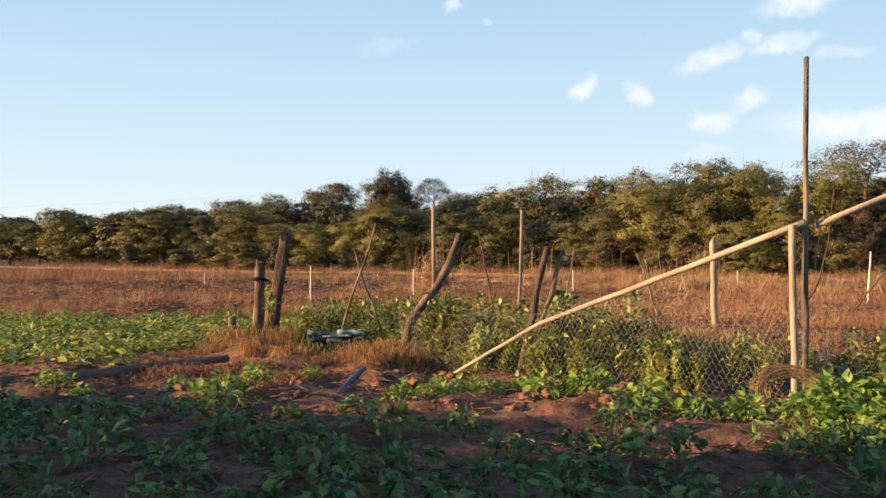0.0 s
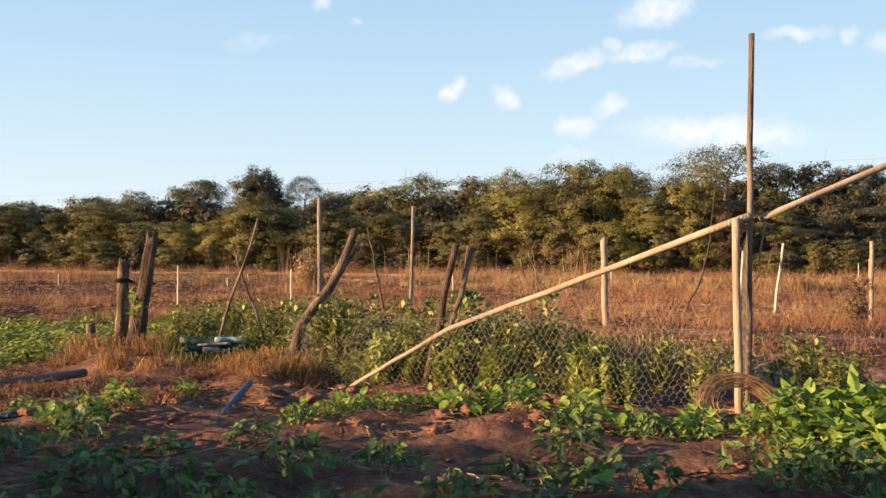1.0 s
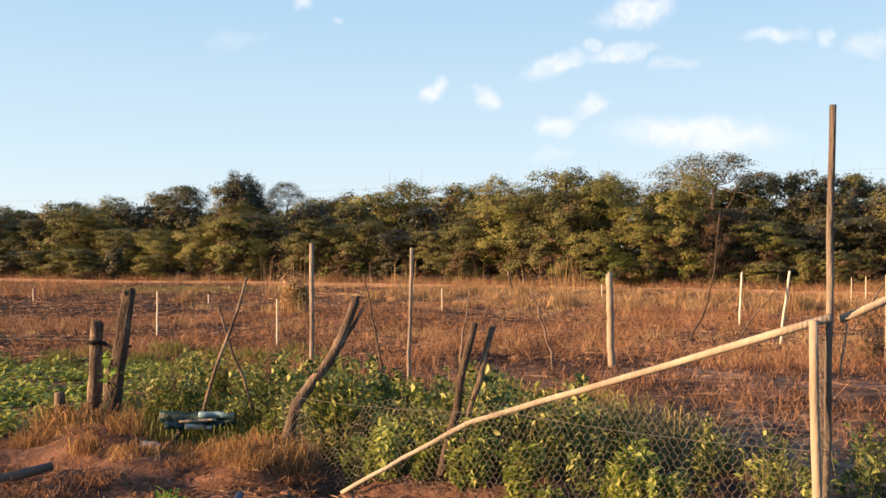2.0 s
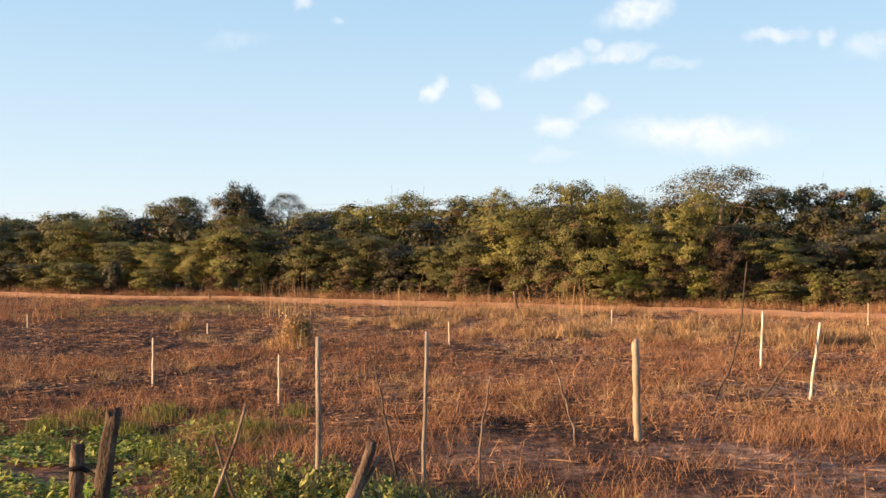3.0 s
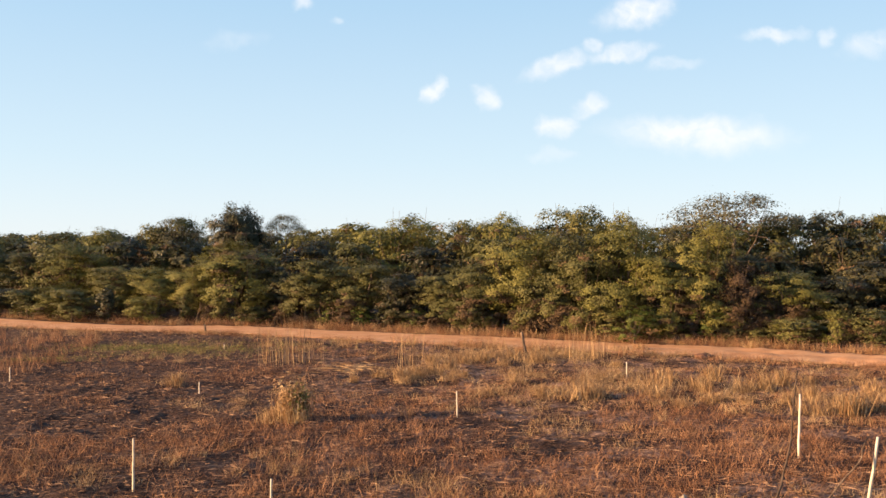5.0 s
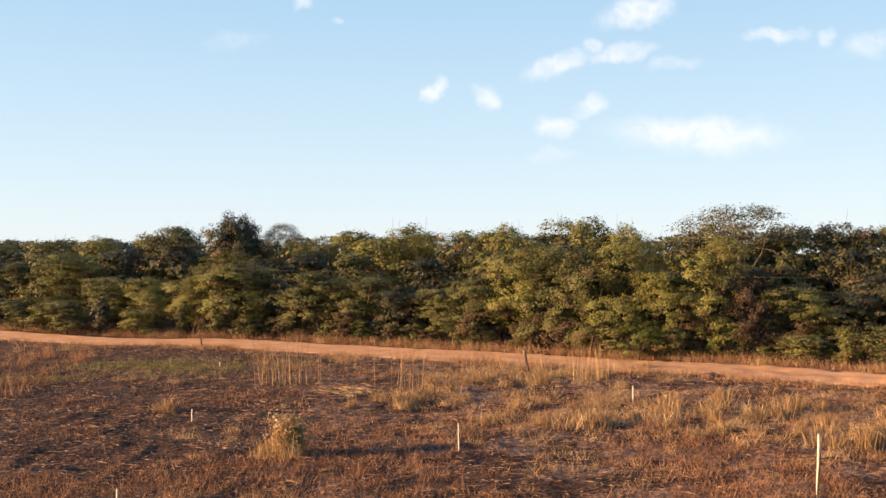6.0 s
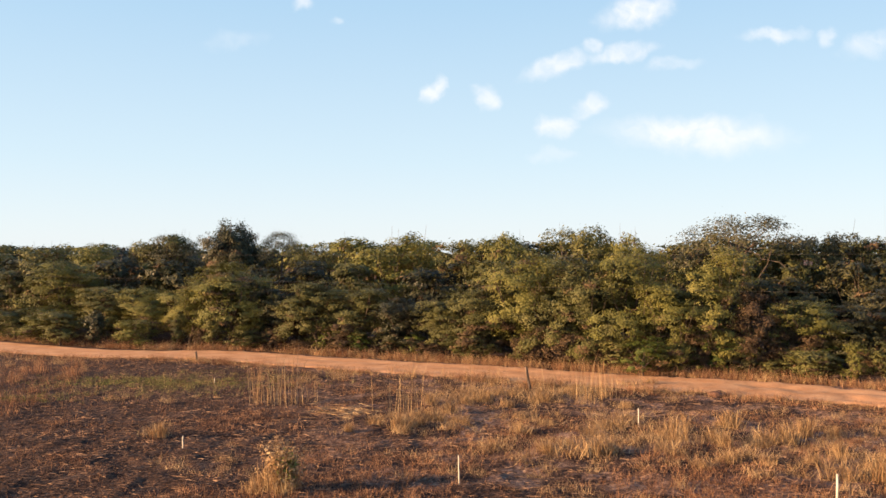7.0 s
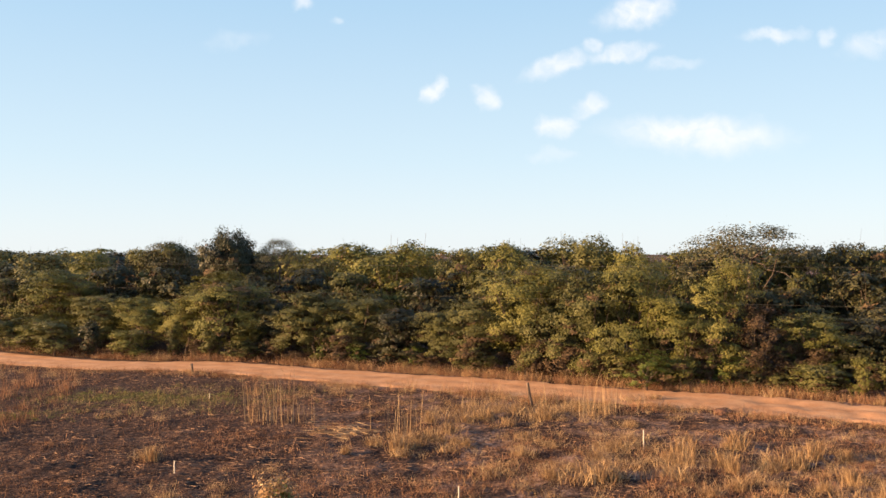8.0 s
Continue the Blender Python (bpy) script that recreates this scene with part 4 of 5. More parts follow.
def build_weeds():
    pr = random.Random(4)
    for k in range(250):
        x = pr.uniform(-2.0, 4.6)
        line = 10.3 - (x + .5) * .98 if x < 2.74 else 7.3
        deep = np.interp(x, [-2, 0, 2, 4.6], [4.2, 4.0, 2.6, .9])
        y = line + (.55 if x < 1.6 else .15) + pr.random() ** 1.2 * deep
        if (x > 2.3 and pr.random() < .6) or (x > .8 and pr.random() < .2):
            continue
        t = thing("weed", (x, y, gz(x, y)), "leafy green weed growing behind the wire fence", "weed", "weeds behind the fence")
        s = pr.uniform(.35, 1.1) * np.interp(x, [-2, 0, 1.8, 3], [.65, .8, .85, .6])
        t.scale, t.rotation_euler = (s, s, s), (0, 0, k * 2.1)
        lv, st = WEEDS[k % 6]
        tagged(child("foliage", lv, t), kind="stuff")
        tagged(child("stalk", st, t), kind="stuff")
    for k in range(26):
        x = pr.uniform(.1, 2.3)
        y = 10.3 - (x + .5) * .98 + pr.uniform(.08, .5)
        t = thing("weed", (x, y, gz(x, y)), "young light-green leafy weed at the wire fence", "weed", "weeds at the fence")
        s = pr.uniform(.25, .6)
        t.scale, t.rotation_euler = (s, s, s), (0, 0, k * 2.1)
        lv, st = YOUNG_WEEDS[k % 4]
        tagged(child("foliage", lv, t), kind="stuff")
        tagged(child("stalk", st, t), kind="stuff")


build_weeds()


# grass
def blades(rng, x, y, z, h, width, lean, mat, name):
    """Thin three-cornered blades of height h."""
    n = len(x)
    a, b = rng.uniform(0, 6.283, n), rng.uniform(0, 6.283, n)
    L = h * lean * rng.uniform(.2, 1, n)
    w = width * rng.uniform(.6, 1.4, n)
    base = np.stack([x, y, z - .02], 1)
    side = np.stack([np.cos(a) * w, np.sin(a) * w, np.zeros(n)], 1)
    tip = base + np.stack([np.cos(b) * L, np.sin(b) * L, h], 1)
    v = np.stack([base - side, base + side, tip], 1).reshape(-1, 3)
    return mesh_of(name, v, np.arange(n * 3).reshape(-1, 3), mat)


def bent_blades(rng, x, y, z, h, width, lean, mat, name, droop=(.45, 1.05)):
    """Blades of two pieces that droop towards the tip."""
    n = len(x)
    a, b = rng.uniform(0, 6.283, n), rng.uniform(0, 6.283, n)
    L = h * lean * rng.uniform(.15, 1, n)
    w = width * rng.uniform(.6, 1.4, n)
    base = np.stack([x, y, z - .02], 1)
    side = np.stack([np.cos(a) * w, np.sin(a) * w, np.zeros(n)], 1)
    mid = base + np.stack([np.cos(b) * L * .35, np.sin(b) * L * .35, h * .75], 1)
    tip = base + np.stack([np.cos(b) * L, np.sin(b) * L, h * rng.uniform(droop[0], droop[1], n)], 1)
    v = np.stack([base - side, base + side, mid - side * .7, mid + side * .7, tip], 1).reshape(-1, 3)
    f = (np.arange(n)[:, None, None] * 5 + np.array([(0, 1, 3), (0, 3, 2), (2, 3, 4)])[None]).reshape(-1, 3)
    return mesh_of(name, v, f, mat)


def near_road(x, y):
    """Signed distance north of the road's middle, roughly."""
    rx, ry = np.array([p[0] for p in ROAD]), np.array([p[1] for p in ROAD])
    return (y - np.interp(x, rx, ry)) * .82


def field_points(rng, n, y0, y1):
    y = y0 + (y1 - y0) * rng.uniform(0, 1, n) ** 1.25
    x = rng.uniform(-1, 1, n) * (6 + y * .62) + y * .12
    return x, y


def tufts(rng, tx, ty, per, spread, h, width, lean, mat, name, label):
    k = len(tx)
    x = (tx[:, None] + rng.normal(0, spread, (k, per))).ravel()
    y = (ty[:, None] + rng.normal(0, spread, (k, per))).ravel()
    hh = (h[:, None] * rng.uniform(.35, 1.15, (k, per))).ravel()
    w = np.repeat(width, per) if np.ndim(width) else width
    ob = new(name, blades(rng, x, y, ground_z(x, y), hh, w, lean, mat, name))
    return tagged(ob, label, "dry grass", kind="stuff")


def build_grass():
    rng = np.random.default_rng(12)

    def open_field(x, y):
        return (near_road(x, y) < -3.1) & ~((x < -2.4) & (y < 20.5)) & ~((y < 11.5) & (x < 1.5))

    # short reddish grass over the field, in drifts
    x, y = field_points(rng, 36000, 9.5, 76)
    pn = patch_noise(x, y, .2, 2.0) + .5 * patch_noise(x, y, .7, 5.0)
    dark = np.clip((3 - x) / 8, 0, 1) * np.clip((y - 31) / 6, 0, 1) * .36
    keep = open_field(x, y) & (pn + .36 - dark - np.clip((y - 26) / 30, 0, 1) * .25 > rng.uniform(0, .6, len(x))) & ((y > np.interp(x, [-1, 2, 4, 8, 14], [11.5, 12.2, 13.4, 16.2, 16.5]) + 1.6 * patch_noise(x, y, .5, 9.0)) | (rng.uniform(0, 1, len(x)) < .12))
    x, y = x[keep], y[keep]
    tufts(rng, x, y, 15, .16, np.interp(y, [12, 30, 42, 60], [.42, .38, .26, .24]) * rng.uniform(.4, 1.2, len(x)), np.interp(y, [10, 22, 40], [.0032, .0058, .0085]), 1.15, M_GRASS_RED, "dry_grass", "reddish dry grass covering the field")
    # broken stubble everywhere
    x, y = field_points(rng, 32000, 12, 78)
    keep = open_field(x, y) & (patch_noise(x, y, .35, 3.5) + .5 * patch_noise(x, y, 1.1, 7.5) > -.16)
    x, y = x[keep], y[keep]
    tufts(rng, x, y, 7, .1, rng.uniform(.06, .2, len(x)), .009, 1.6, M_STUBBLE, "stubble", "trampled brown stubble on the field")
    # golden tufts
    x, y = field_points(rng, 4400, 14, 74)
    pn = patch_noise(x, y, .16, 8.0)
    keep = open_field(x, y) & (pn > .2)
    x, y = np.concatenate([x[keep], rng.normal(11, 4.5, 260), rng.normal(20, 3, 200), rng.normal(13, 3.2, 330)]), np.concatenate([y[keep], rng.normal(41, 4.5, 260), rng.normal(35, 2.5, 200), rng.normal(52.5, 2.2, 330)])
    keep = near_road(x, y) < -3.3
    x, y = x[keep], y[keep]
    some = rng.uniform(0, 1, len(x)) < .62
    x, y = x[some], y[some]
    tufts(rng, x, y, 46, .17, rng.uniform(.15, .55, len(x)), .0055, 1.1, M_GRASS_GOLD, "straw_grass", "pale golden straw tufts in the field")
    # fringe along both road edges
    t = rng.uniform(0.6, len(ROAD) - 1.2, 4600)
    pts = [road_at(float(q)) for q in t]
    s = np.where(rng.uniform(0, 1, len(t)) < .68, 1, -1)
    ex = np.array([p.x for p, h in pts]) + s * .55 * (3.1 + rng.exponential(.6, len(t)))
    ey = np.array([p.y for p, h in pts]) + s * .83 * (3.1 + rng.exponential(.6, len(t)))
    some = patch_noise(ex, ey, .45, 6.0) + .2 * (s > 0) > rng.uniform(-.35, .3, len(ex))
    ex, ey, s = ex[some], ey[some], s[some]
    hh = np.where(s > 0, rng.uniform(.2, .85, len(ex)), rng.uniform(.15, .5, len(ex)) * np.where(((ex > 5) & (ex < 18)) | (ex < -18), 2.0, 1))
    half = rng.uniform(0, 1, len(ex)) < .45
    tufts(rng, ex[half], ey[half], 16, .2, hh[half], .008, .7, M_GRASS_GOLD, "verge_grass", "pale dry grass fringe along the road")
    tufts(rng, ex[~half], ey[~half], 18, .2, hh[~half], .008, .7, M_GRASS_RED, "verge_grass", "brown dry grass fringe along the road")
    # low ragged grass creeping over the field-side edge
    t = rng.uniform(1.8, len(ROAD) - 1.8, 2300)
    pts = [road_at(float(q)) for q in t]
    off = 2.45 + rng.exponential(.55, len(t))
    ex, ey = np.array([p.x for p, h in pts]) - .55 * off, np.array([p.y for p, h in pts]) - .83 * off
    some = patch_noise(ex, ey, .6, 1.0) > rng.uniform(-.3, .25, len(ex))
    tufts(rng, ex[some], ey[some], 12, .2, rng.uniform(.08, .42, int(some.sum())), .007, 1.2, M_GRASS_RED, "verge_grass", "low matted grass creeping over the road edge")
    # tall brown grass towards the western end of the road
    tx, ty = np.concatenate([rng.normal(-23, 1.6, 130), rng.uniform(-46, -12, 420)]), np.concatenate([rng.normal(57, 1.4, 130), rng.uniform(48, 67, 420)])
    tufts(rng, tx, ty, 24, .22, rng.uniform(.4, 1.35, len(tx)), .009, .5, M_GRASS_RED, "tall_grass", "tall reddish brown grass in the field")
    tx, ty = rng.uniform(-34, 4, 620), rng.uniform(27, 62, 620)
    keep = near_road(tx, ty) < -5
    tufts(rng, tx[keep], ty[keep], 6, .25, rng.uniform(.4, .85, int(keep.sum())), .006, .6, M_GRASS_RED, "tall_grass", "thin tall reddish grass stalks in the field")
    # olive half-dry grass round the fresh patch
    tx, ty = rng.normal(-6.5, 3.6, 420), rng.normal(58.5, 2.2, 420)
    keep = near_road(tx, ty) < -4
    tufts(rng, tx[keep], ty[keep], 14, .18, rng.uniform(.1, .4, int(keep.sum())), .009, 1.0, M_STEM, "olive_grass", "half-dry olive grass in the field")
    # flat litter
    x, y = field_points(rng, 200000, 10, 78)
    keep = open_field(x, y) & ((y > 19) | (rng.uniform(0, 1, len(x)) < .06))
    x, y = x[keep], y[keep]
    n = len(x)
    a, L = rng.normal(0, .8, n), rng.uniform(.04, .13, n) * np.where(rng.uniform(0, 1, n) < .2, 2.6, 1)
    dx, dy, w = np.cos(a) * L, np.sin(a) * L, .0055
    z = ground_z(x, y) + rng.uniform(.01, .07, n)
    v = np.stack([np.stack([x - dx, y - dy, z], 1), np.stack([x - dy / L * w, y + dx / L * w, z + .03], 1), np.stack([x + dx, y + dy, z + rng.uniform(0, .06, n)], 1)], 1).reshape(-1, 3)
    # litter on the garden soil
    gx, gy = rng.uniform(-4.5, 3.5, 24000), rng.uniform(3.8, 12.5, 24000)
    keep = ((gy > 8.2 - .4 * gx) | (rng.uniform(0, 1, len(gx)) < .5)) & (patch_noise(gx, gy, .9, 3.0) > -.1)
    gx, gy = gx[keep], gy[keep]
    m, a = len(gx), rng.uniform(0, 6.283, len(gx))
    L, z = rng.uniform(.02, .12, m), ground_z(gx, gy) + rng.uniform(.004, .03, m)
    dx, dy = np.cos(a) * L, np.sin(a) * L
    w = np.stack([np.stack([gx - dx, gy - dy, z], 1), np.stack([gx - dy / L * .004, gy + dx / L * .004, z + .012], 1), np.stack([gx + dx, gy + dy, z + rng.uniform(0, .04, m)], 1)], 1).reshape(-1, 3)
    tagged(new("garden_litter", mesh_of("garden_litter", w, np.arange(m * 3).reshape(-1, 3), M_LITTER)), "dry straw bits scattered on the garden soil", "straw litter", kind="stuff")
    # long broken stalks in a heap, and fresh grass patches near the road
    hx, hy = rng.normal(2.3, .75, 120), rng.normal(47.6, .75, 120)
    a, L = rng.normal(-.1, .9, 120), rng.uniform(.2, .55, 120)
    z = ground_z(hx, hy) + rng.uniform(.03, .2, 120)
    dx, dy = np.cos(a) * L, np.sin(a) * L
    w = np.stack([np.stack([hx - dx, hy - dy, z], 1), np.stack([hx, hy + .02, z + .012], 1), np.stack([hx + dx, hy + dy, z - .02], 1)], 1).reshape(-1, 3)
    tagged(new("stalk_heap", mesh_of("stalk_heap", w, np.arange(360).reshape(-1, 3), M_GRASS_GOLD)), "heap of broken pale stalks lying in the field", "stalk heap", kind="stuff")
    px = np.concatenate([rng.normal(-7.9, 3.2, 420), rng.normal(-13.5, 2.0, 160)])
    py = np.concatenate([rng.normal(59.2, .9, 420) - .25 * (px[:420] + 7.9), rng.normal(54.4, .7, 160)])
    tufts(rng, px, py, 14, .14, rng.uniform(.06, .2, len(px)), .012, .9, M_GRASS_GREEN, "green_grass_patch", "patch of short fresh green grass")
    ob = new("straw_litter", mesh_of("straw_litter", v, np.arange(n * 3).reshape(-1, 3), M_LITTER))
    tagged(ob, "dry stalks and litter lying on the field", "straw litter", kind="stuff")


build_grass()


# garden clutter
def straw_clump_mesh(seed, n, spread, height, width, lean, mat, droop=(.45, 1.05)):
    rng = np.random.default_rng(seed)
    return bent_blades(rng, rng.normal(0, spread, n), rng.normal(0, spread, n), np.zeros(n), height * rng.uniform(.35, 1.1, n), width, lean, mat, "straw", droop)


CLUMPS = [straw_clump_mesh(200 + k, (150, 210, 120, 180)[k], (.15, .1, .2, .13)[k], (.4, .5, .32, .44)[k], .0055, (1.9, 1.2, 2.4, 1.5)[k], M_GRASS_GOLD) for k in range(4)]
STRAW_HEAPS = [straw_clump_mesh(240 + k, (330, 260, 360)[k], (.2, .16, .24)[k], (.42, .5, .34)[k], .0045, (1.9, 1.4, 2.3)[k], M_STRAW, (-.1, .95)) for k in range(3)]
RED_CLUMPS = [straw_clump_mesh(210 + k, 260, .2, .24, .005, 2.0, M_GRASS_RED, (-.1, .7)) for k in range(3)]
GREEN_CLUMPS = [straw_clump_mesh(220 + k, 200, .2, .38, .007, .7, M_GRASS_GREEN) for k in range(3)]
OLIVE_CLUMPS = [straw_clump_mesh(270 + k, 150, .22, .42, .0045, 1.3, M_STEM, (.2, 1.0)) for k in range(3)]
TALL_REEDS = [straw_clump_mesh(230 + k, 24, (.45, .35, .6)[k], (1.7, 1.9, 1.4)[k], .0085, .6, M_GRASS_GOLD, (.9, 1.12)) for k in range(3)]
GRASS_BUSH = straw_clump_mesh(260, 900, .2, 1.25, .006, .6, M_GRASS_GOLD, (.5, 1.0))


def clump(name, x, y, s, pool, k, label, category, group, stretch=1.0):
    ob = new(name, pool[k % len(pool)])
    ob.location = (x, y, gz(x, y))
    ob.scale, ob.rotation_euler = (s, s, s * stretch), (0, 0, k * 1.7)
    return tagged(ob, label, category, group, "stuff")


def build_clumps():
    pr = random.Random(14)
    spots = [(-2.55, 12.3, 1.15), (-2.8, 12.2, .95), (-2.35, 11.95, 1.2), (-2.12, 11.9, .6), (-2.0, 11.2, .55), (-.85, 10.6, .6), (-.62, 10.3, .8), (-.4, 10.1, .6), (-.75, 9.9, .5), (-1.1, 10.9, .5), (-2.3, 10.9, .5), (-1.5, 11.0, .45), (-1.2, 10.5, .45), (-3.0, 11.6, .5), (-1.8, 10.5, .5), (-.95, 10.2, .5)]
    for k, (x, y, s) in enumerate(spots):
        clump("dry_grass_clump", x, y, s, STRAW_HEAPS, k, "orange dry straw clump drooping among the old posts", "dry grass", "straw round the old posts")
    for k, (x, y, s) in enumerate([(-2.45, 12.0, .8), (-2.6, 11.7, .5), (-.55, 10.2, .7), (-1.0, 11.2, .5)]):
        clump("dry_grass_clump", x, y, s, CLUMPS, k, "golden dry grass standing among the old posts", "dry grass", "straw round the old posts")
    for k in range(46):
        clump("dry_grass_clump", pr.uniform(-3.6, -.4), pr.uniform(8.3, 12.0), pr.uniform(.35, .9), RED_CLUMPS, k, "reddish matted dry grass on the soil", "dry grass", "matted grass by the posts", .7)
    for k in range(5):
        clump("green_grass_clump", pr.uniform(-2.3, -.8), pr.uniform(11.9, 12.6), pr.uniform(.5, .8), GREEN_CLUMPS, k, "green grass clump among straw", "grass", "green grass clumps")
    for k in range(30):
        clump("green_grass_clump", pr.uniform(-5.2, -.3), pr.uniform(17.5, 22.2), pr.uniform(.5, 1.0), GREEN_CLUMPS, k, "fresh green grass clump at the plot's edge", "grass", "green grass clumps")
    for k in range(34):
        clump("green_grass_clump", pr.uniform(-1.9, .6), pr.uniform(11, 15), pr.uniform(.7, 1.2), GREEN_CLUMPS, k, "green grass clump among the weeds", "grass", "green grass clumps")
    for k in range(90):
        x = pr.uniform(-.9, 3.4)
        y = 12.2 - (x + .5) * .75 + pr.random() * 3.6
        clump("olive_grass_clump", x, y, pr.uniform(.7, 1.35), OLIVE_CLUMPS, k, "half-dry olive grass among the weeds", "grass", "olive grass clumps", pr.uniform(.6, .95))
    # dry reeds near the road
    for k, (x, y, s) in enumerate([(-.9, 50.6, .95), (-.2, 50.2, 1.0), (.5, 50.5, .9), (4.6, 46.9, .85), (5.1, 46.6, .8), (13.6, 49.6, .9), (14.2, 49.2, 1.0), (14.9, 49.7, .9), (13.0, 50.2, .8), (9.3, 52.5, .8), (-1.6, 51.2, .8), (15.6, 50.6, .8)]):
        clump("reed_clump", x, y, s, TALL_REEDS, k, "tall dry pale reeds beside the road", "reeds", "reeds beside the road", 1.55)
    # large straw tufts
    for k, (x, y, s) in enumerate([(-1.1, 34.8, 1.2), (-.9, 35.6, 1.1), (9.6, 38.2, 1.8), (10.4, 38.0, 2.0), (11.1, 38.4, 1.7), (9.0, 38.8, 1.4), (5.4, 45.0, 1.4), (4.9, 44.4, 1.2), (4.6, 45.4, 1.2),
                                   (-5.0, 43.6, 1.5), (-5.4, 43.9, 1.2), (14.2, 39.5, 1.5), (17.0, 33.5, 2.0), (18.0, 33.0, 2.2), (19.2, 33.8, 2.0), (20.3, 33.0, 1.8), (13.2, 37.5, 1.4), (2.2, 43.8, .9), (4.2, 42.7, .7)]):
        clump("straw_tuft", x, y, s, CLUMPS, k, "large pale straw tuft in the field", "dry grass", "straw tufts")
    for k in range(64):
        cx, cy, sx, sy = ((11, 40, 2.2, 2.2), (19.5, 34.5, 2.2, 1.6), (13.5, 52, 2.8, 1.4), (5.5, 44.5, 1.2, 1.2), (14.5, 44, 2.5, 2.2), (8, 50, 2.2, 1.6))[k % 6]
        clump("straw_tuft", pr.gauss(cx, sx), pr.gauss(cy, sy), pr.uniform(.9, 2.0), CLUMPS, k, "pale golden straw tuft in the field", "dry grass", "straw tufts", pr.uniform(.7, 1.1))
    for k in range(46):
        cx, cy, sx, sy = ((22.5, 32, 2.2, 1.8), (25, 36, 2.2, 2), (17, 38.5, 1.8, 1.6))[k % 3]
        clump("straw_tuft", pr.gauss(cx, sx), pr.gauss(cy, sy), pr.uniform(1.1, 2.2), CLUMPS, k, "pale golden straw tuft in the field", "dry grass", "straw tufts", pr.uniform(.8, 1.2))
    # the one bushy clump with a green heart
    bush = thing("grass_bush", (-.3, 34.7, gz(-.3, 34.7)), "bushy straw clump with a fresh green heart", "grass bush")
    tagged(child("straw", GRASS_BUSH, bush), kind="stuff")
    rng = np.random.default_rng(77)
    pos = rng.normal(0, 1, (2200, 3)) * np.array([.24, .24, .32]) + np.array([0, 0, .68])
    pos[:, 2] = np.abs(pos[:, 2])
    v, f = leaf_tips(pos, pos - np.array([0, 0, .4]), .06, rng)
    tagged(child("foliage", mesh_of("foliage", v, f, M_GRASS_GOLD), bush, "half-dry straw-coloured leaves"), kind="stuff")
    pos = rng.normal(0, 1, (380, 3)) * np.array([.14, .14, .18]) + np.array([.16, -.2, .72])
    v, f = leaf_tips(pos, pos - np.array([.16, .1, .4]), .05, rng)
    tagged(child("foliage", mesh_of("foliage", v, f, M_GRASS_GREEN), bush, "small green leaves"), kind="stuff")


build_clumps()


def loose(name, base, v, f, mat, label, category, group=""):
    base = Vector(base)
    ob = new(name, mesh_of(name, [Vector(p) - base for p in v], f, mat, True))
    ob.location = base
    return tagged(ob, label, category, group)


def lump(name, x, y, r, squash, seed, mat, label, category, group="", sink=.35):
    """An uneven clod or stone."""
    bm = bmesh.new()
    bmesh.ops.create_icosphere(bm, subdivisions=3 if r > .06 else 2, radius=1)
    for v in bm.verts:
        k = 1 + .5 * noise.noise(v.co * 1.7 + Vector((seed * 3.1, 0, 0))) + .4 * noise.noise(v.co * 4 + Vector((seed, 2, 0)))
        v.co = Vector((v.co.x * k * r, v.co.y * k * r, v.co.z * k * r * squash))
    for q in bm.faces:
        q.smooth = True
    me = bpy.data.meshes.new(name)
    bm.to_mesh(me)
    bm.free()
    me.materials.append(mat)
    ob = new(name, me)
    ob.location = (x, y, gz(x, y) + r * squash * (1 - sink * 2))
    return tagged(ob, label, category, group)


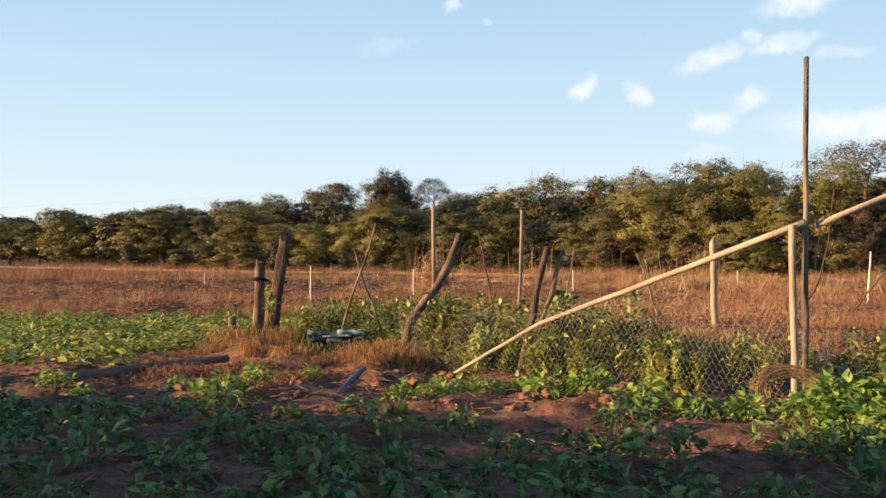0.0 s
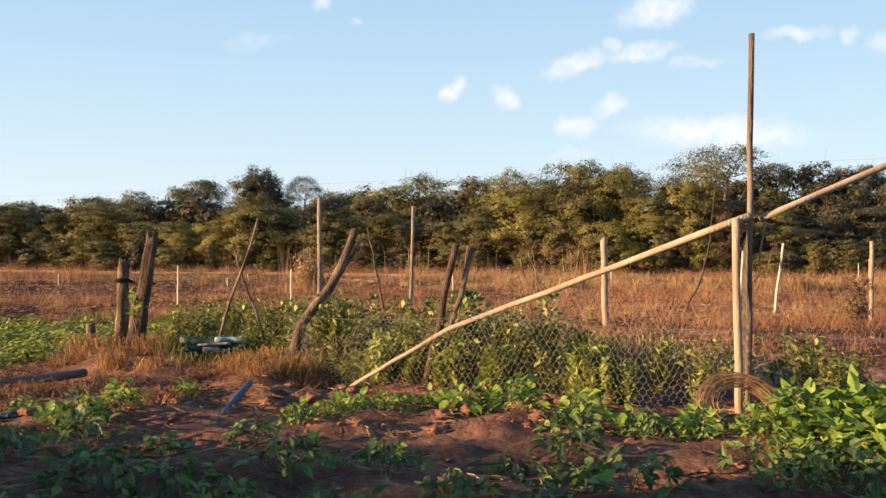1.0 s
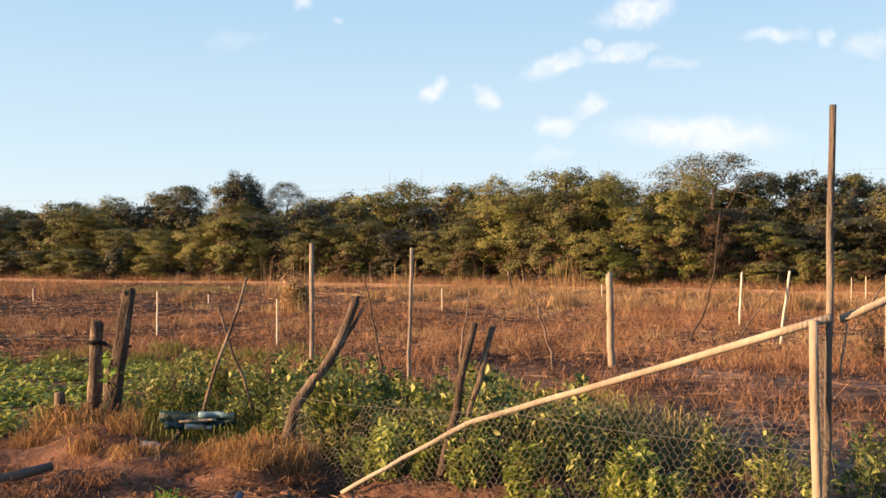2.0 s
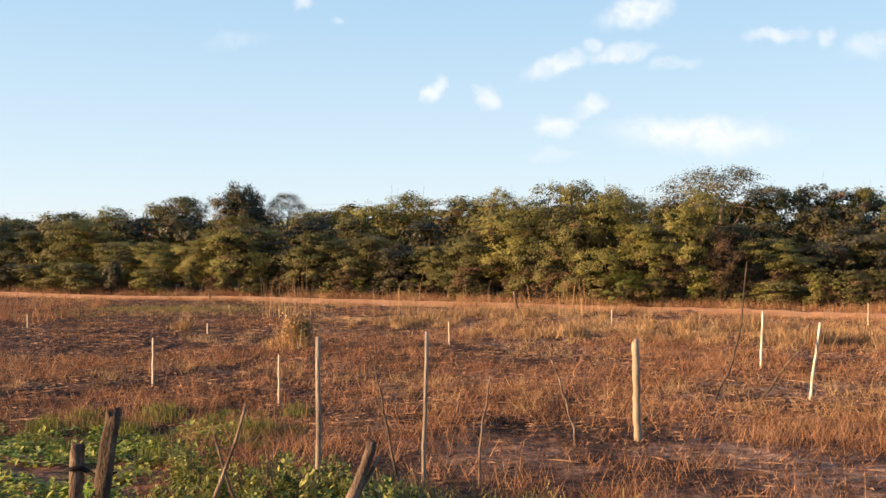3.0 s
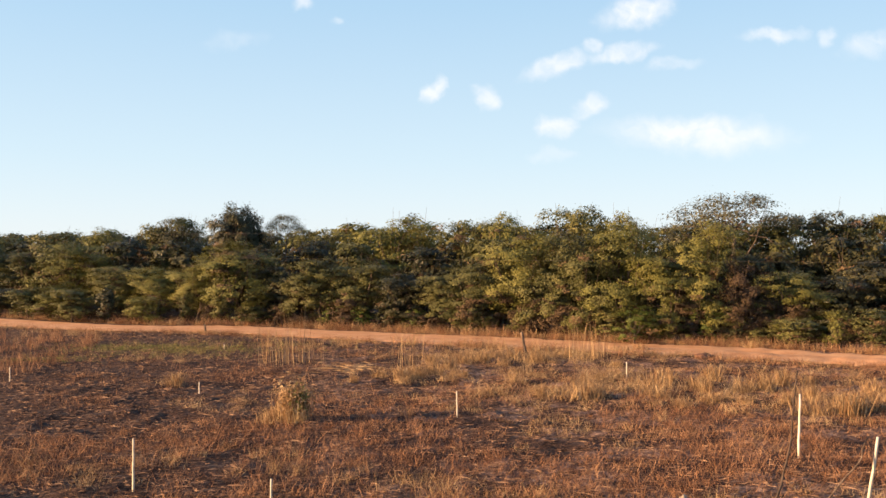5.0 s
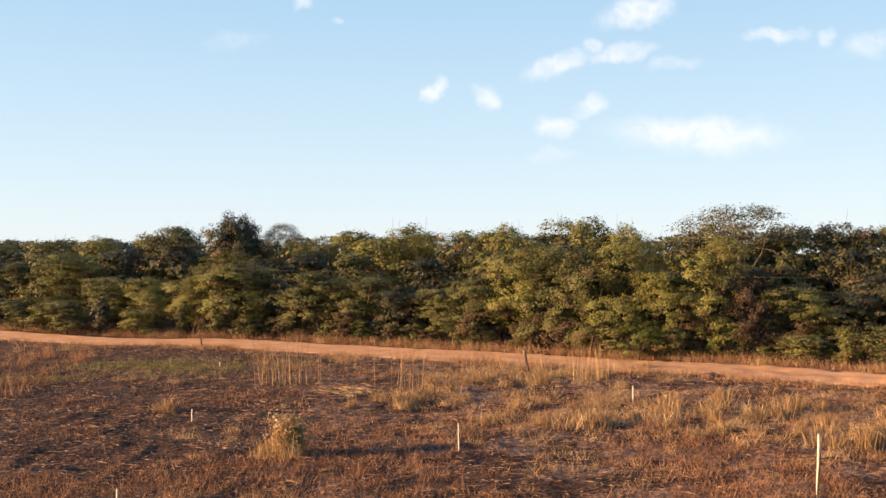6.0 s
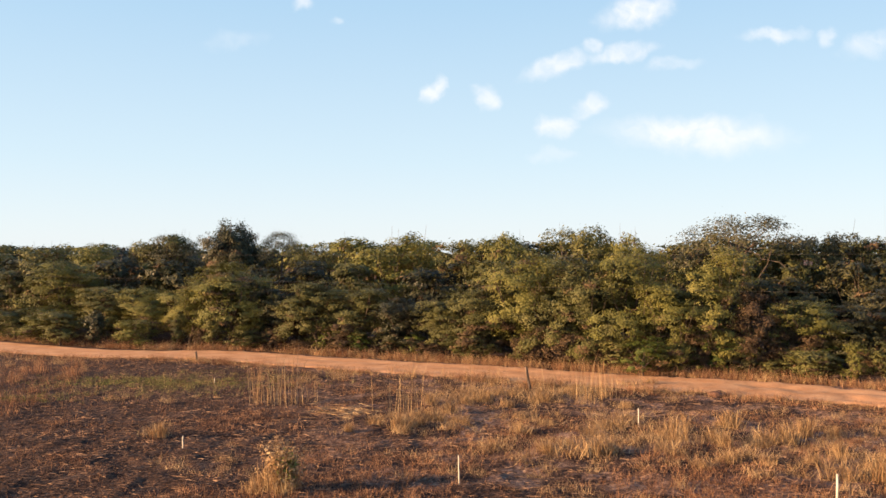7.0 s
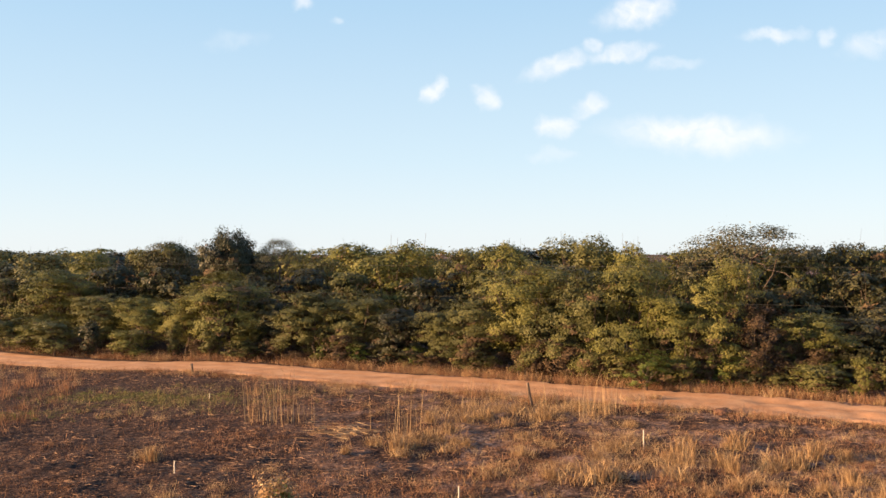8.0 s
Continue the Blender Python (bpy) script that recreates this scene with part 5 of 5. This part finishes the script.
def build_clutter():
    pr = random.Random(77)
    v, f = tube(bent((-3.75, 8.5, gz(-3.75, 8.5) + .13), (-2.42, 10.15, gz(-2.42, 10.15) + .1), 8, pr, .02), np.linspace(.052, .042, 8), 9, pr, .06)
    loose("log", (-3.3, 9.2, .4), v, f, M_PIPE, "long grey weathered pole lying on the soil", "log")
    v, f = tube([(-.92, 7.6, .36), (-.89, 7.9, .41), (-.83, 8.35, .46), (-.77, 8.75, .50)], [.027, .029, .029, .027], 10, pr, .03)
    loose("blue_pipe", (-.85, 8, .45), v, f, M_BLUE, "blue plastic pipe piece slanting out of the soil", "pipe")
    t = thing("tarp_bundle", (-1.35, 11.45, gz(-1.35, 11.45) - .06), "teal plastic bundle lying among dry grass", "bundle")
    for p, q, r, m, label in (((-.36, .06, .38), (.3, .0, .33), .055, M_TEAL, ""), ((-.3, -.06, .31), (.1, -.1, .3), .04, M_TEAL, ""), ((.02, -.03, .4), (.37, -.05, .385), .036, M_SKY, "pale blue plastic sleeve"),
                              ((-.1, -.14, .31), (.16, -.12, .28), .024, M_WHITE, "dirty white plastic"), ((-.16, -.1, .35), (.2, -.13, .36), .014, M_WOOD_PALE, "bare wooden stick"), ((.12, -.09, .28), (.4, -.05, .33), .03, M_TEAL, "")):
        v, f = tube(bent(p, q, 9, pr, .02), [r * pr.uniform(.75, 1.2) for _ in range(9)], 10, pr, .25)
        child("roll", mesh_of("roll", v, f, m, True), t, label)
    v, f = tube(bent((-.3, 0, -.05), (-.12, -.02, .34), 5, pr, .02), [.03] * 5, 7, pr, .1)
    child("prop", mesh_of("prop", v, f, M_WOOD_DARK, True), t, "dark wooden prop")
    v, f = tube(bent((.22, 0, -.05), (.12, -.02, .3), 5, pr, .02), [.03] * 5, 7, pr, .1)
    child("prop", mesh_of("prop", v, f, M_WOOD_DARK, True), t, "dark wooden prop")
    lump("plastic_bag", -1.75, 11.0, .085, .5, 3, M_WHITE, "crumpled dirty white plastic bag in the grass", "plastic bag")
    for k, (x, y, r) in enumerate([(-2.1, 8.3, .1), (-2.45, 8.05, .08)]):
        lump("plastic_scrap", x, y, r, .3, 5 + k, M_TEAL, "bluish plastic scrap on the soil", "plastic scrap")
    for k in range(120):
        x = pr.uniform(-3.5, 4)
        y = 8.3 - .42 * x + pr.uniform(-.9, .6) if x > -1 else pr.uniform(7.2, 9.8)
        lump("soil_clod", x, y, pr.uniform(.02, .085), pr.uniform(.4, .7), 20 + k, M_CLOD, "red lump of dug garden soil", "soil clod", "soil clods")
    for k in range(20):
        x = -.3 + k * .085 + pr.uniform(-.1, .1)
        lump("soil_clod", x, 7.15 - .35 * x + pr.uniform(-.25, .25), pr.uniform(.03, .1), pr.uniform(.45, .7), 150 + k, M_CLOD, "large red lump of dug garden soil in sunlight", "soil clod", "soil clods", .55)
    clods = [bpy.data.objects["soil_clod" + q].data for q in ("", ".003", ".007", ".011", ".016", ".022", ".030", ".041")]
    for k in range(130):
        x, y = pr.uniform(-3.6, 3.4), pr.uniform(4.0, 7.6)
        ob = new("soil_clod", clods[k % 8])
        s = pr.uniform(.35, .9)
        ob.location, ob.scale, ob.rotation_euler = (x, y, gz(x, y)), (s, s, s), (0, 0, k * 1.3)
        tagged(ob, "red lump of dug garden soil", "soil clod", "soil clods")
    post("stump", (-2.43, 12.5), (-2.4, 12.48, .98), .07, .03, M_WOOD_DARK, "dark split stump between two old posts", "stump", 91, .02, "", 9, 5, None, .22)
    post("stump", (-2.85, 12.3), (-2.87, 12.3, .75), .07, .05, M_WOOD_DARK, "short broken old stump in dry grass", "stump", 90, .02, "", 8, 4)
    for a, b, m, r in [((.95, 14.4), (.56, 14.45, 1.97), [(.72, 14.4, 1.2)], .016), ((4.25, 17.7), (3.8, 17.76, 1.6), [(4.05, 17.7, .9)], .018), ((2.05, 15.3), (2.22, 15.3, 1.7), [(2.1, 15.3, .9)], .016),
                       ((8.4, 21.5), (9.35, 21.6, 3.2), [(8.95, 21.5, 1.0), (9.2, 21.55, 1.9)], .022), ((9.7, 22.0), (10.95, 21.7, 1.85), [(10.4, 21.9, .8), (10.8, 21.8, 1.3)], .018)]:
        post("stick", a, b, r * 1.35, r * .7, M_WOOD_DARK, "thin crooked dry stick standing in the grass", "stick", int(r * 9000), .03, "dry sticks", 6, 5, m)
    post("stick", (14.5, 24.6), (16.8, 26.0, 1.5), .03, .025, M_WOOD_DARK, "long dry branch leaning over the grass", "stick", 97, .03, "dry sticks", 6, 6)
    post("fence_post", (10.95, 17.9), (10.97, 17.9, 1.83), .045, .04, M_WOOD_PALE, "short pale fence post in dry grass", "post", 98, .01, "tall posts", 8)
    plant_tree(10.4, 17.5, 1.0, .3, "r", 701, .16, None, "dry shrubs in the field")
    vine = thing("climbing_plant", (-2.4, 12.4, gz(-2.4, 12.4)), "small light-green climbing plant between old posts", "climbing plant")
    v, f = tube(bent((0, 0, -.05), (.02, -.02, .8), 7, pr, .03), np.linspace(.008, .004, 7), 5)
    child("stalk", mesh_of("stalk", v, f, M_STEM), vine)
    for k in range(16):
        ob = child("leaf", BROAD_LEAVES[k % 3], vine)
        ob.location = (pr.gauss(0, .045), pr.gauss(0, .04), pr.uniform(.45, .85))
        ob.rotation_euler = (pr.gauss(0, .7), pr.gauss(-.5, .6), pr.uniform(0, 6.28))
        ob.scale = (.85, .85, .85)
    lump("earth_mound", 20.6, 49.4, .45, .45, 61, M_GROUND, "small heap of pale orange earth by the road", "earth heap")


build_clutter()


def build_power_line():
    """Two cables on poles along the far side of the road."""
    line = thing("power_line", (-92, 137, 0), "thin overhead cables on wooden poles along the road", "power line")
    ends = [Vector((-92, 137, 0)), Vector((80, 15.5, 0))]
    for e in ends:
        v, f = tube([e + Vector((0, 0, -.2)) - ends[0], e + Vector((0, 0, 4)) - ends[0], e + Vector((0, 0, 7.6)) - ends[0]], [.12, .11, .09], 10)
        child("utility_pole", mesh_of("utility_pole", v, f, M_WOOD_GREY, True), line)
    for h0, h1, sag in ((7.5, 7.5, .55), (5.9, 5.0, .35)):
        n = 40
        path = [ends[0].lerp(ends[1], i / (n - 1)) - ends[0] + Vector((0, 0, h0 + (h1 - h0) * i / (n - 1) - sag * 4 * (i / (n - 1)) * (1 - i / (n - 1)))) for i in range(n)]
        v, f = tube(path, [.004] * n, 4, None, 0, False)
        child("cable", mesh_of("cable", v, f, M_CABLE), line)


build_power_line()
